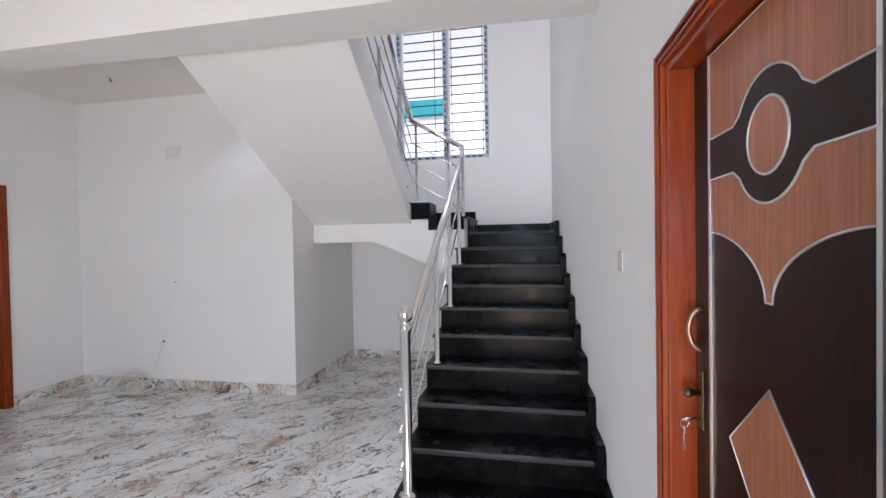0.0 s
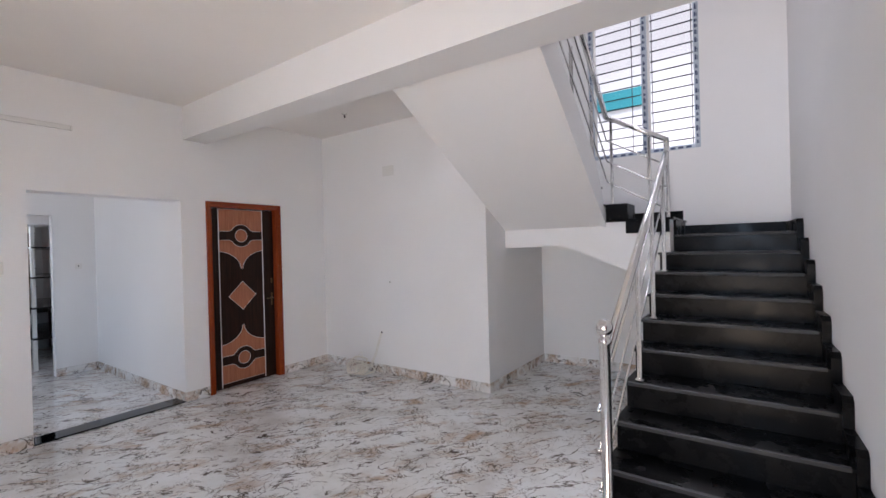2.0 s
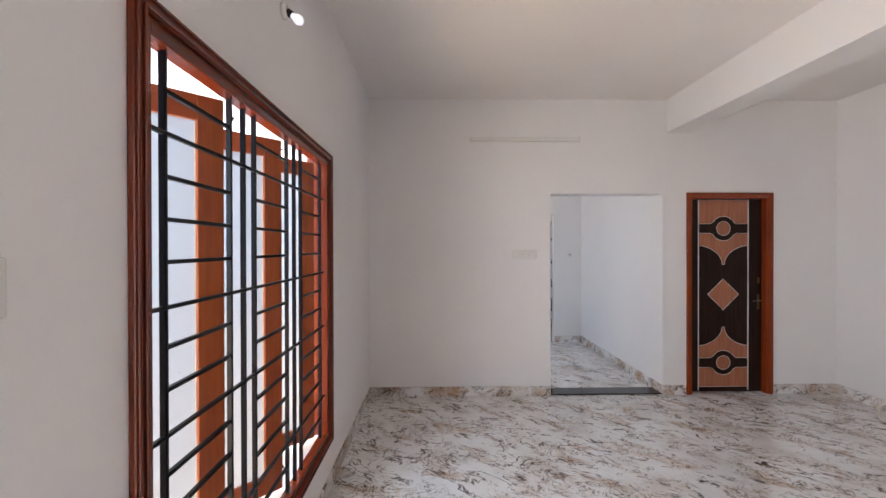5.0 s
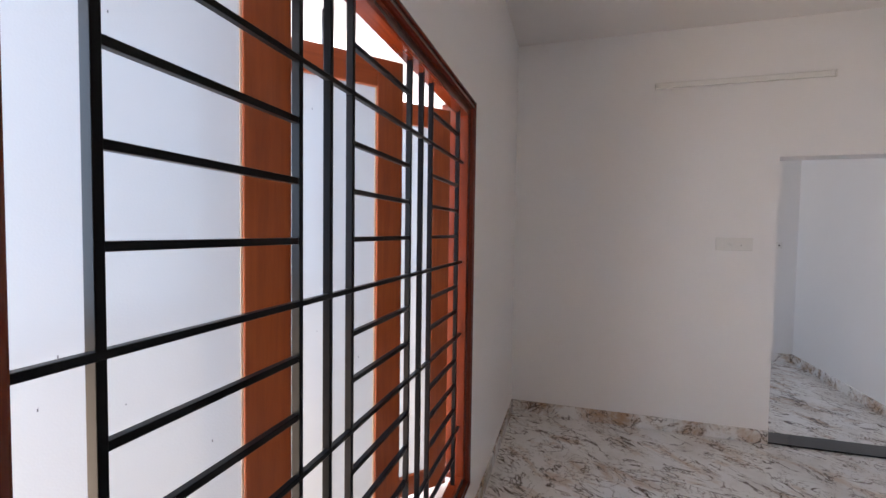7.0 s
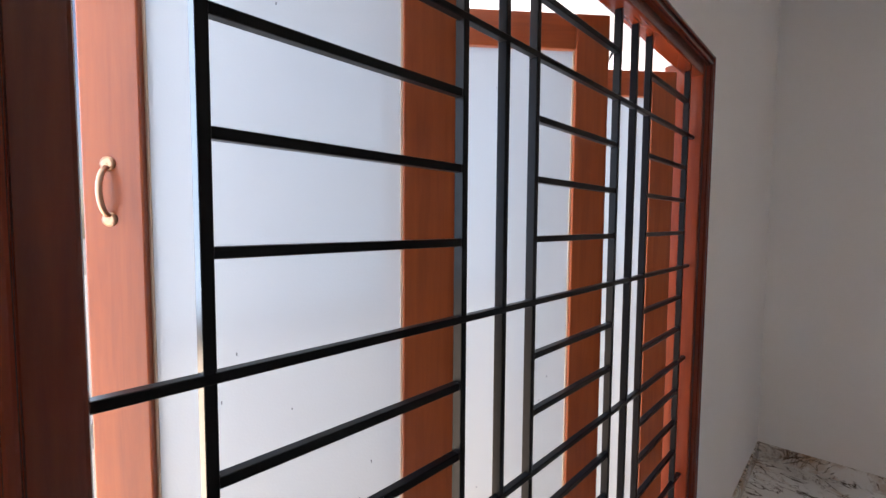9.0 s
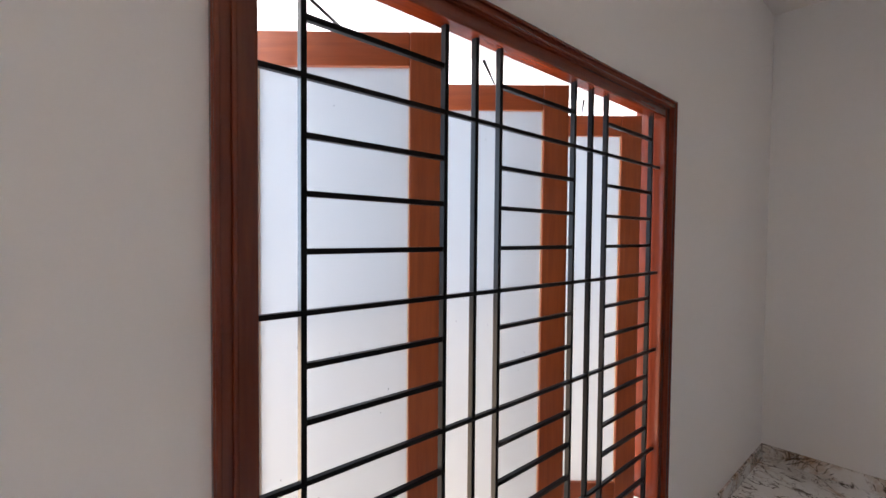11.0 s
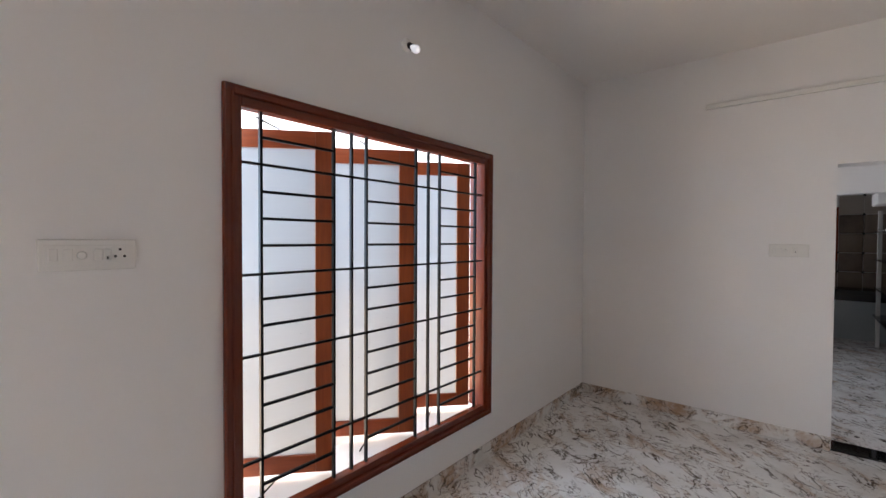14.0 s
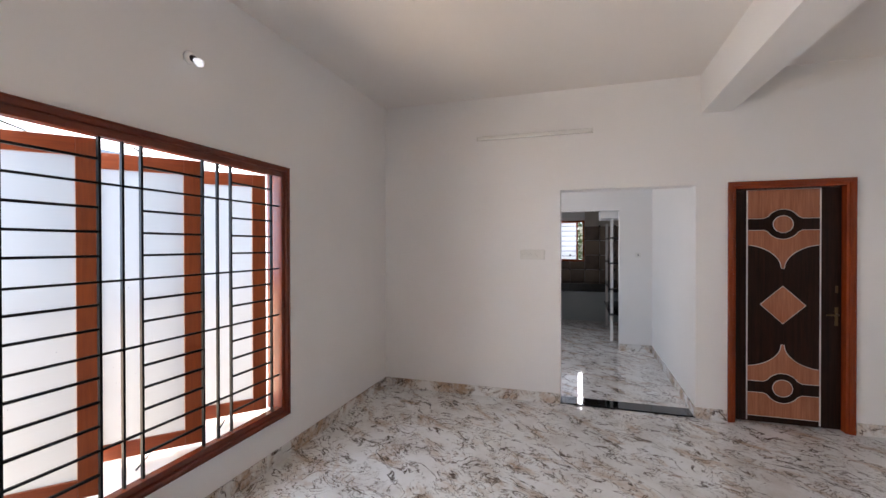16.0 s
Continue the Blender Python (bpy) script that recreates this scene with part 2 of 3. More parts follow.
def tube(bm, pts, r, sides=10, closed=False):
    pts = [Vector(p) for p in pts]
    n = len(pts)
    rings = []
    side = None
    for i, p in enumerate(pts):
        if closed:
            d = pts[(i + 1) % n] - pts[i - 1]
        else:
            d = pts[min(i + 1, n - 1)] - pts[max(i - 1, 0)]
        d.normalize()
        if side is None:
            side = d.orthogonal().normalized()
        side = (side - d * side.dot(d)).normalized()
        up = d.cross(side)
        rings.append([bm.verts.new(p + r * (math.cos(a) * side + math.sin(a) * up)) for a in [2 * math.pi * k / sides for k in range(sides)]])
    for i in range(n if closed else n - 1):
        a, b = rings[i], rings[(i + 1) % n]
        for k in range(sides):
            f = bm.faces.new((a[k], a[(k + 1) % sides], b[(k + 1) % sides], b[k]))
            f.smooth = True
    if not closed:
        bm.faces.new(rings[0][::-1])
        bm.faces.new(rings[-1])
    return bm

def lathe(bm, profile, at, axis=(0, 0, 1), sides=20):
    """A turned body: (radius, height) rows about an axis."""
    rot = Vector((0, 0, 1)).rotation_difference(Vector(axis)).to_matrix()
    rings = []
    for r, h in profile:
        rings.append([bm.verts.new(Vector(at) + rot @ Vector((max(r, 1e-4) * math.cos(t), max(r, 1e-4) * math.sin(t), h))) for t in [2 * math.pi * k / sides for k in range(sides)]])
    for a, b in zip(rings, rings[1:]):
        for k in range(sides):
            f = bm.faces.new((a[k], a[(k + 1) % sides], b[(k + 1) % sides], b[k]))
            f.smooth = True
    bm.faces.new(rings[0][::-1])
    bm.faces.new(rings[-1])
    return bm

def ball(r, n=9):
    return [(r * math.sin(math.pi * i / n), -r * math.cos(math.pi * i / n)) for i in range(n + 1)]

def mesh_of(name, bm, material):
    me = bpy.data.meshes.new(name)
    bm.to_mesh(me)
    bm.free()
    me.materials.append(material)
    return me

def part(name, bm, material, parent, label=""):
    ob = new(name, mesh_of(name, bm, material))
    ob.parent = parent
    if label:
        ob["label"] = label
    return ob

def thing(name, label, category, at=(0, 0, 0), turn=0, group="", kind=""):
    ob = new(name)
    ob.matrix_world = pose(*at, 0, 0, turn)
    return tagged(ob, label, category, group, kind)

def structure(name, bm, material, label, category):
    return tagged(new(name, mesh_of(name, bm, material)), label, category, "", "structure")

# ---- the shell ----
XE, YN, YB, ZC, ZR = 5.21, 4.88, 6.35, 3.06, 5.9
WX0, WX1, WZ0, WZ1 = 1.70, 3.49, 0.33, 2.105      # hole for the front window
DY0, DY1, DH = 3.30, 4.18, 2.088                  # inner door hole
FY0, FY1, FH = 1.40, 2.30, 2.01                   # front door hole
EX0, EX1 = 4.40, 5.15                             # unseen opening, assumed an entrance; added to light the east wall and door
OY0, OY1, OH = 1.87, 3.04, 2.088                  # open passage

structure("floor", boxes((-5.8, 5.4, -0.23, 6.55, -0.12, 0.0)), MARBLE, "polished white marble floor with brown veining", "floor")
structure("ceiling", boxes((-5.8, XE, 0.0, 3.08, ZC, ZC + 0.14), (-5.8, XE, 3.08, 3.32, ZC, ZC + 0.14), (-5.8, 2.55, 3.32, 4.88, ZC, ZC + 0.14)), CEILING, "plain matt white plastered ceiling slab", "ceiling")
def beam_body():
    # the far face of the beam runs slightly off square
    bm = boxes((0, XE, 3.08, 3.32, 2.72, ZC))
    for v in bm.verts:
        if v.co.y > 3.2:
            v.co.y += 0.024 * v.co.x
    return bm
structure("beam", beam_body(), PLASTER, "white plastered concrete ceiling beam", "beam")
structure("wall_south", boxes((-2.6, -1.9, -0.23, 0, 0, ZC + .14), (-0.7, WX0, -0.23, 0, 0, ZC + .14), (-1.9, -0.7, -0.23, 0, 0, 0.9), (-1.9, -0.7, -0.23, 0, 2.1, ZC + .14), (WX1, EX0, -0.23, 0, 0, ZC + .14), (EX1, 5.4, -0.23, 0, 0, ZC + .14), (EX0, EX1, -0.23, 0, 2.1, ZC + .14), (WX0, WX1, -0.23, 0, 0, WZ0), (WX0, WX1, -0.23, 0, WZ1, ZC + .14)), PLASTER, "smooth white painted wall around a large window", "wall")
structure("wall_west", boxes((-0.2, 0, 0, OY0, 0, ZC), (-0.2, 0, OY0, OY1, OH, ZC), (-0.2, 0, OY1, DY0, 0, ZC), (-0.2, 0, DY0, DY1, DH, ZC), (-0.2, 0, DY1, YN, 0, ZC)), PLASTER, "smooth white painted wall with passage and door", "wall")
structure("wall_north", boxes((-0.2, 2.35, YN, YN + 0.2, 0, ZC + .14), (2.35, 2.55, YN, YB, 0, ZR), (2.35, 2.55, 3.32, YN, ZC + .14, ZR)), PLASTER, "smooth white painted wall turning under the stairs", "wall")
SWX0, SWX1, SWZ0, SWZ1 = 3.2, 4.38, 2.54, 4.5
structure("wall_stair_back", boxes((2.35, SWX0, YB, YB + 0.2, 0, ZR), (SWX1, 5.4, YB, YB + 0.2, 0, ZR), (SWX0, SWX1, YB, YB + 0.2, 0, SWZ0), (SWX0, SWX1, YB, YB + 0.2, SWZ1, ZR)), PLASTER, "tall white stairwell wall with a window", "wall")
def leaning(bm):
    # beyond the door the wall closes in slightly
    for v in bm.verts:
        if v.co.x < 5.3:
            v.co.x -= 0.027 * max(0.0, v.co.y - 3.2)
    return bm
structure("wall_east", leaning(boxes((XE, 5.4, 0, FY0, 0, ZR), (XE, 5.4, FY1, 3.2, 0, ZR), (XE, 5.4, 3.2, YB, 0, ZR), (XE, 5.4, FY0, FY1, FH, ZR))), PLASTER, "smooth white wall beside the staircase", "wall")
# unseen walls; the gap in them holds the added landing lamp
structure("wall_upper_landing", boxes((2.35, 3.7, 1.0, 1.2, ZC + .14, ZR), (5.1, XE, 1.0, 1.2, ZC + .14, ZR), (3.7, 5.1, 1.0, 1.2, ZC + .14, 4.4), (3.7, 5.1, 1.0, 1.2, 5.4, ZR), (2.35, 2.55, 1.2, 3.32, ZC + .14, ZR)), PLASTER, "plain white wall of the upper landing", "wall")
structure("upper_ceiling", boxes((2.35, 5.4, 1.0, 6.55, ZR, ZR + 0.15)), CEILING, "plain white ceiling above the stairwell", "ceiling")
structure("wall_dining_1", boxes((-2.6, -0.2, OY1, OY1 + 0.12, 0, ZC)), PLASTER, "white side wall of the passage", "wall")
structure("wall_dining_2", boxes((-2.62, -2.5, 2.595, OY1, 0, ZC), (-2.62, -2.5, 1.2, 2.595, 2.07, ZC), (-2.62, -2.5, 0, 1.2, 0, ZC)), PLASTER, "white wall of the passage with an opening", "wall")
structure("wall_kitchen", boxes((-5.8, -5.6, -0.23, 1.54, 0, ZC), (-5.8, -5.6, 2.13, 3.3, 0, ZC), (-5.8, -5.6, 1.54, 2.13, 0, 1.2), (-5.8, -5.6, 1.54, 2.13, 2.1, ZC), (-5.6, -2.62, 3.16, 3.3, 0, ZC), (-5.6, -2.62, -0.23, 0, 0, ZC)), PLASTER, "white painted kitchen wall", "wall")
structure("threshold", boxes((-0.2, 0.0, OY0, OY1, 0.002, 0.014), bevel=0.003), POLISHED, "black granite threshold strip in the passage", "threshold")

# skirting of marble tiles
def skirting(name, x0, y0, x1, y1, nx, ny, h=0.1, z=0.0):
    ob = tagged(new(name), "veined marble tile skirting along the wall", "baseboard", "", "structure")
    d = Vector((x1 - x0, y1 - y0, 0))
    length = d.length
    n = max(1, round(length / 0.6))
    d.normalize()
    for i in range(n):
        a, b = length * i / n + 0.001, length * (i + 1) / n - 0.001
        p, q = Vector((x0, y0, 0)) + d * a, Vector((x0, y0, 0)) + d * b
        xs = sorted((p.x, q.x + nx * 0.012)) if nx else sorted((p.x, q.x))
        ys = sorted((p.y, q.y + ny * 0.012)) if ny else sorted((p.y, q.y))
        part("tile", boxes((xs[0], xs[1], ys[0], ys[1], z + 0.001, z + h), bevel=0.0015), SKIRT, ob)
    return ob
skirting("baseboard_1", 0.012, 0, EX0, 0, 0, 1)
skirting("baseboard_2", 0, 0, 0, OY0, 1, 0)
skirting("baseboard_3", 0, OY1, 0, 3.283, 1, 0)
skirting("baseboard_4", 0, 4.2, 0, YN, 1, 0)
skirting("baseboard_5", 0.012, YN, 2.562, YN, 0, -1)
skirting("baseboard_6", 2.55, YN, 2.55, YB, 1, 0)
skirting("baseboard_7", 2.562, YB, 5.1, YB, 0, -1)
skirting("baseboard_8", -2.488, OY1, -0.2, OY1, 0, -1)
skirting("baseboard_9", -2.5, 2.595, -2.5, OY1, 1, 0)
skirting("baseboard_10", XE, 0.012, XE, FY0 - 0.01, -1, 0)
skirting("baseboard_11", XE, FY1 + 0.02, XE, 3.0, -1, 0)
skirting("baseboard_12", -0.2, OY1, 0.0, OY1, 0, -1)

# ---- staircase ----
RISE, GOING, FX0, Y1 = 0.1595, 0.2763, 4.12, 3.0544
SX0, SX1, YS = 2.55, 3.62, 5.22
stairs = thing("staircase", "black granite dog-leg staircase with white plastered underside", "staircase", kind="structure")
def flight_body():
    bm = bmesh.new()
    lo = [(Y1 + 0.02, 0.0)]
    for i in range(1, 11):
        y = Y1 + (i - 1) * GOING + 0.02
        lo += [(y, i * RISE - 0.022), (y + GOING, i * RISE - 0.022)]
    lo += [(Y1 + 10 * GOING, 1.40), (Y1 + 9.2 * GOING, 1.38), (Y1 + 1.9 * GOING, 0.0)]
    prism(bm, lo, 0, FX0 + 0.01, XE)
    return bm
part("lower_flight", flight_body(), PLASTER, stairs, "white plastered slab of the lower flight")
def landing_body():
    bm = boxes((4.2, XE, 5.84, YB, 1.12, 1.572))
    return prism(bm, [(SX0, 1.508), (3.25, 1.508), (4.2, 1.10), (4.2, 1.733), (SX0, 1.733)], 1, 5.315, YB)
part("landing", landing_body(), PLASTER, stairs, "white plastered landing slab")
def skewed(bm):
    # the open edge of the upper flight runs slightly off square
    for v in bm.verts:
        if v.co.x > 3.3:
            v.co.x += max(0.0, 5.3 - v.co.y) * 0.055
    return bm
def upper_body():
    bm = bmesh.new()
    out = []
    for j in range(13, 21):
        y = YS - (j - 13) * GOING
        out += [(y, (j - 1) * RISE - 0.02), (y, j * RISE - 0.02)]
    out += [(3.32, 20 * RISE - 0.02)]
    out += [(3.32, 1.935 + (YN - 3.32) * 0.588), (5.315, 1.935 - (5.315 - YN) * 0.588 + 0.02), (5.49, 1.70), (5.49, 12 * RISE - 0.02)]
    prism(bm, out, 0, SX0, SX1)
    return skewed(bm)
def stringer_body():
    out = [(5.30, 1.935 - (5.30 - YN) * 0.588), (5.16, 2.0), (4.95, 2.25), (3.32, 2.25 + 1.63 * 0.588), (3.32, 1.935 + (YN - 3.32) * 0.588)]
    return skewed(prism(bmesh.new(), out, 0, SX1, SX1 + 0.03))
part("stringer", stringer_body(), PLASTER, stairs, "white plastered stringer edge")
part("upper_flight", upper_body(), PLASTER, stairs, "white plastered sloping slab of the upper flight")
for i in range(1, 11):
    y = Y1 + (i - 1) * GOING
    z = i * RISE
    deep = GOING + 0.02 if i < 10 else YB - y
    part("riser", boxes((FX0, XE, y + 0.002, y + 0.02, z - RISE + 0.001, z - 0.022)), GRANITE, stairs)
    part("tread", boxes((FX0 - 0.012, XE, y - 0.012, y + deep, z - 0.02, z), bevel=0.003), TREADSTONE, stairs)
    part("nosing", boxes((FX0 - 0.014, XE - 0.05 - 0.027 * (y - 3.0), y - 0.0145, y + 0.012, z - 0.019, z + 0.0015), bevel=0.002), NOSING, stairs)
# granite edging that climbs the wall
for i in range(1, 11):
    y = Y1 + (i - 1) * GOING
    end = y + GOING if i < 10 else YB
    bm = bmesh.new()
    z = i * RISE
    prism(bm, [(y - 0.045, z - RISE + 0.1 if i > 1 else 0.0), (y - 0.045, z + 0.07), (y - 0.02, z + 0.1), (end - 0.045, z + 0.1), (end - 0.045, z), (y - 0.012, z)], 0, XE - 0.046, XE - 0.001)
    part("wall_edging", leaning(bm), GRANITE, stairs)
part("wall_edging", boxes((4.2, XE - 0.12, YB - 0.014, YB - 0.001, 1.596, 1.70)), GRANITE, stairs)
part("riser", boxes((4.2, 4.22, 5.56, YB - 0.015, 1.596, 1.733)), GRANITE, stairs)
part("tread", boxes((SX1 - 0.05, 4.232, 5.30, YB - 0.001, 1.734, 1.7545), bevel=0.003), TREADSTONE, stairs)
part("wall_edging", boxes((3.7, 4.2, YB - 0.014, YB - 0.001, 1.7555, 1.865)), GRANITE, stairs)
part("winder_step", boxes((SX1 + .032, 3.85, 5.285, 5.62, 1.755, 1.905), bevel=0.003), GRANITE, stairs)
part("riser", boxes((3.83, 4.2, 5.290, 5.314, 1.62, 1.733)), GRANITE, stairs)
for j in range(12, 21):
    y = YS - (j - 13) * GOING
    z = j * RISE
    part("riser", boxes((SX0 + .001, SX1 + 0.004, y - 0.002, y + 0.016, z - RISE + 0.001, z - 0.021)), GRANITE, stairs)
    part("tread", boxes((SX0 + .001, SX1 + 0.016, y - GOING + (0.0 if j < 20 else 0.23), y + 0.03, z - 0.0195, z), bevel=0.003), TREADSTONE, stairs)

# steel railing
rail = thing("stair_railing", "polished stainless steel stair railing with round newel", "railing")
RX = FX0 + 0.065
newel = part("newel_post", lathe(bmesh.new(), [(0.05, 0), (0.05, 0.012), (0.034, 0.022), (0.0265, 0.03), (0.0265, 0.875), (0.031, 0.88), (0.031, 0.90), (0.02, 0.912), (0.018, 0.925)], (RX, 3.14, RISE)), STEEL, rail)
part("ball_finial", lathe(bmesh.new(), ball(0.042, 12), (RX, 3.14, RISE + 0.958)), STEEL, newel)
TOP0, TOP1 = Vector((RX, 3.16, 0.97)), Vector((RX, 5.30, 2.33))
TOP2, TOP3 = Vector((RX, 5.34, 2.46)), Vector((3.66, 5.34, 2.76))
TOP4 = Vector((3.74, 3.42, 2.76 + 1.92 * 0.588))
part("handrail", tube(bmesh.new(), [TOP0, TOP1], 0.025, 14), STEEL, rail)
part("handrail", tube(bmesh.new(), [TOP1 - Vector((0, 0.02, 0.02)), TOP1 + Vector((0, 0.03, 0.03)), TOP2 + Vector((0, 0, 0.012))], 0.024, 14), STEEL, rail)
part("handrail", tube(bmesh.new(), [TOP2, TOP3], 0.024, 14), STEEL, rail)
part("handrail", tube(bmesh.new(), [TOP3, TOP4], 0.024, 14), STEEL, rail)
def post(x, y, z0, z1):
    p = part("baluster", lathe(bmesh.new(), [(0.03, 0), (0.03, 0.006), (0.022, 0.012), (0.0155, 0.016), (0.0155, z1 - z0)], (x, y, z0), sides=14), STEEL, rail)
    return p
for i in (4, 6, 8):
    y = Y1 + (i - 1) * GOING + 0.07
    post(RX, y, i * RISE, 0.97 + (y - 3.16) * (1.36 / 2.14))
post(RX, 5.36, 9 * RISE, 2.47)
post(RX - 0.15, 5.36, 1.7545, 2.53)
post(3.70, 5.36, 1.905, 2.73)
for j in (13, 15, 17, 19):
    y = YS - (j - 13) * GOING - 0.12
    post(3.66 - 0.07, y, j * RISE, 2.72 + (5.34 - y) * 0.588)
for k in (1, 2, 3):
    dz = 0.2 * k + 0.03
    a, b = TOP0 - Vector((0.0, 0.025, dz + 0.04)), TOP1 - Vector((0, 0.0, dz))
    part("mid_rail", tube(bmesh.new(), [a + Vector((-0.036, 0, 0)), b + Vector((-0.036, 0, 0))], 0.0075, 8), STEEL, rail)
    part("end_cap", lathe(bmesh.new(), ball(0.0125, 8), a + Vector((-0.036, 0, 0))), STEEL, rail)
    part("mid_rail", tube(bmesh.new(), [TOP2 - Vector((0, 0, dz)), TOP3 - Vector((0, 0, dz))], 0.0075, 8), STEEL, rail)
    part("mid_rail", tube(bmesh.new(), [TOP3 - Vector((0, 0, dz)), TOP4 - Vector((0, 0, dz))], 0.0075, 8), STEEL, rail)

# ---- stair window ----
sw = thing("window_2", "aluminium stairwell window still in printed protective film", "window", kind="structure")
yw = YB + 0.04
fr = 0.055
for r in ((SWX0, SWX0 + fr, SWZ0, SWZ1), (SWX1 - fr, SWX1, SWZ0, SWZ1), (SWX0 + fr, SWX1 - fr, SWZ0, SWZ0 + fr), (SWX0 + fr, SWX1 - fr, SWZ1 - fr, SWZ1), (3.80, 3.86, SWZ0 + fr, SWZ1 - fr)):
    part("window_frame", boxes((r[0], r[1], yw, yw + 0.07, r[2], r[3]), bevel=0.004), FILM, sw)
rng = random.Random(4)
for x in (SWX1 - fr / 2, 3.83, SWX0 + fr / 2):
    z = SWZ0 + 0.05
    while z < SWZ1 - 0.08:
        hgt = rng.uniform(0.03, 0.06)
        w = rng.uniform(0.010, 0.018)
        part("print_mark", boxes((x - w, x + w * 0.2, yw - 0.002, yw - 0.0005, z, z + hgt)), BLUETAPE, sw)
        part("print_mark", boxes((x + w * 0.5, x + w, yw - 0.002, yw - 0.0005, z, z + hgt * 0.7)), BLUETAPE, sw)
        z += hgt + rng.uniform(0.02, 0.05)
x = SWX0 + 0.1
while x < SWX1 - 0.1:
    part("print_mark", boxes((x, x + 0.05, yw - 0.002, yw - 0.0005, SWZ0 + 0.015, SWZ0 + 0.038)), BLUETAPE, sw)
    x += rng.uniform(0.07, 0.1)
for x0, x1 in ((SWX0 + fr, 3.80), (3.86, SWX1 - fr)):
    p = part("pane", boxes((x0, x1, yw + 0.10, yw + 0.104, SWZ0 + fr, SWZ1 - fr)), GLASS, sw)
    p.visible_shadow = False
    part("sash_rail", boxes((x0, x0 + 0.03, yw + 0.015, yw + 0.038, SWZ0 + fr, SWZ1 - fr)), PLASTIC, sw)
for i in range(16):
    z = SWZ0 + 0.13 + i * 0.118
    part("grill_bar", boxes((SWX0 + 0.03, SWX1 - 0.03, yw + 0.075, yw + 0.087, z - 0.0055, z + 0.0055)), IRON, sw)
for x in (3.68, 3.9, 4.3):
    part("grill_bar", boxes((x - 0.004, x + 0.004, yw + 0.0875, yw + 0.097, SWZ0 + .01, SWZ1 - .01)), IRON, sw)

# ---- front window with grill and open sashes ----
fw = thing("window_1", "varnished red teak window frame holding three casements", "window", kind="structure")
ox0, ox1, oz0, oz1 = 1.683, 3.504, 0.312, 2.122
ix0, ix1, iz0, iz1 = 1.757, 3.428, 0.385, 2.045
part("casing", boxes((ox0, ox0 + .04, 0.0, 0.02, oz0, oz1), (ox1 - .04, ox1, 0.0, 0.02, oz0, oz1), bevel=0.005), TEAK, fw)
part("casing", boxes((ox0 + .04, ox1 - .04, 0.0, 0.0195, oz0, oz0 + .04), (ox0 + .04, ox1 - .04, 0.0, 0.0195, oz1 - .04, oz1), bevel=0.005), TEAK_H, fw)
part("jamb", boxes((ox0 + .02, ix0, -0.12, 0.008, oz0 + .02, oz1 - .02), (ix1, ox1 - .02, -0.12, 0.008, oz0 + .02, oz1 - .02), bevel=0.004), TEAK, fw)
part("jamb", boxes((ix0, ix1, -0.045, 0.0075, oz0 + .02, iz0), (ix0, ix1, -0.045, 0.0075, iz1, oz1 - .02), bevel=0.004), TEAK_H, fw)
for u0, u1 in ((0.002, 0.012), (0.028, 0.038)):
    part("casing_bead", boxes((ox0 + u0, ox0 + u1, 0.0202, 0.027, oz0 + u0, oz1 - u0), bevel=0.003), TEAK, fw)
    part("casing_bead", boxes((ox1 - u1, ox1 - u0, 0.0202, 0.027, oz0 + u0, oz1 - u0), bevel=0.003), TEAK, fw)
    part("casing_bead", boxes((ox0 + u1 + .0005, ox1 - u1 - .0005, 0.0198, 0.0265, oz1 - u1, oz1 - u0), bevel=0.003), TEAK_H, fw)
    part("casing_bead", boxes((ox0 + u1 + .0005, ox1 - u1 - .0005, 0.0198, 0.0265, oz0 + u0, oz0 + u1), bevel=0.003), TEAK_H, fw)
part("window_sill", boxes((WX0 + .06, WX1 - .065, -0.30, -0.046, WZ0 + 0.001, WZ0 + 0.045), bevel=0.004), PLASTIC, fw, "white outer sill")

grill = thing("window_grill", "black enamelled square-bar window grill in the frame", "grill")
GX = (3.338, 2.979, 2.874, 2.78, 2.413, 2.306, 2.203, 1.831)
GZ = [1.946 - i * 0.1107 - (0.007 if i in (5, 8) else 0.0) for i in range(14)]
for x in GX:
    part("bar", boxes((x - 0.006, x + 0.006, -0.032, -0.014, iz0, iz1), bevel=0.0015), IRON, grill)
for i, z in enumerate(GZ):
    if i in (1, 5, 8, 12):
        part("long_bar", boxes((ix0, ix1, -0.027, -0.0135, z - 0.0055, z + 0.0055), bevel=0.0015), IRON, grill)
    else:
        for a, b in ((GX[1], GX[0]), (GX[4], GX[3]), (GX[7], GX[6])):
            part("rung", boxes((a + .006, b - .006, -0.03, -0.016, z - 0.006, z + 0.006), bevel=0.0015), IRON, grill)

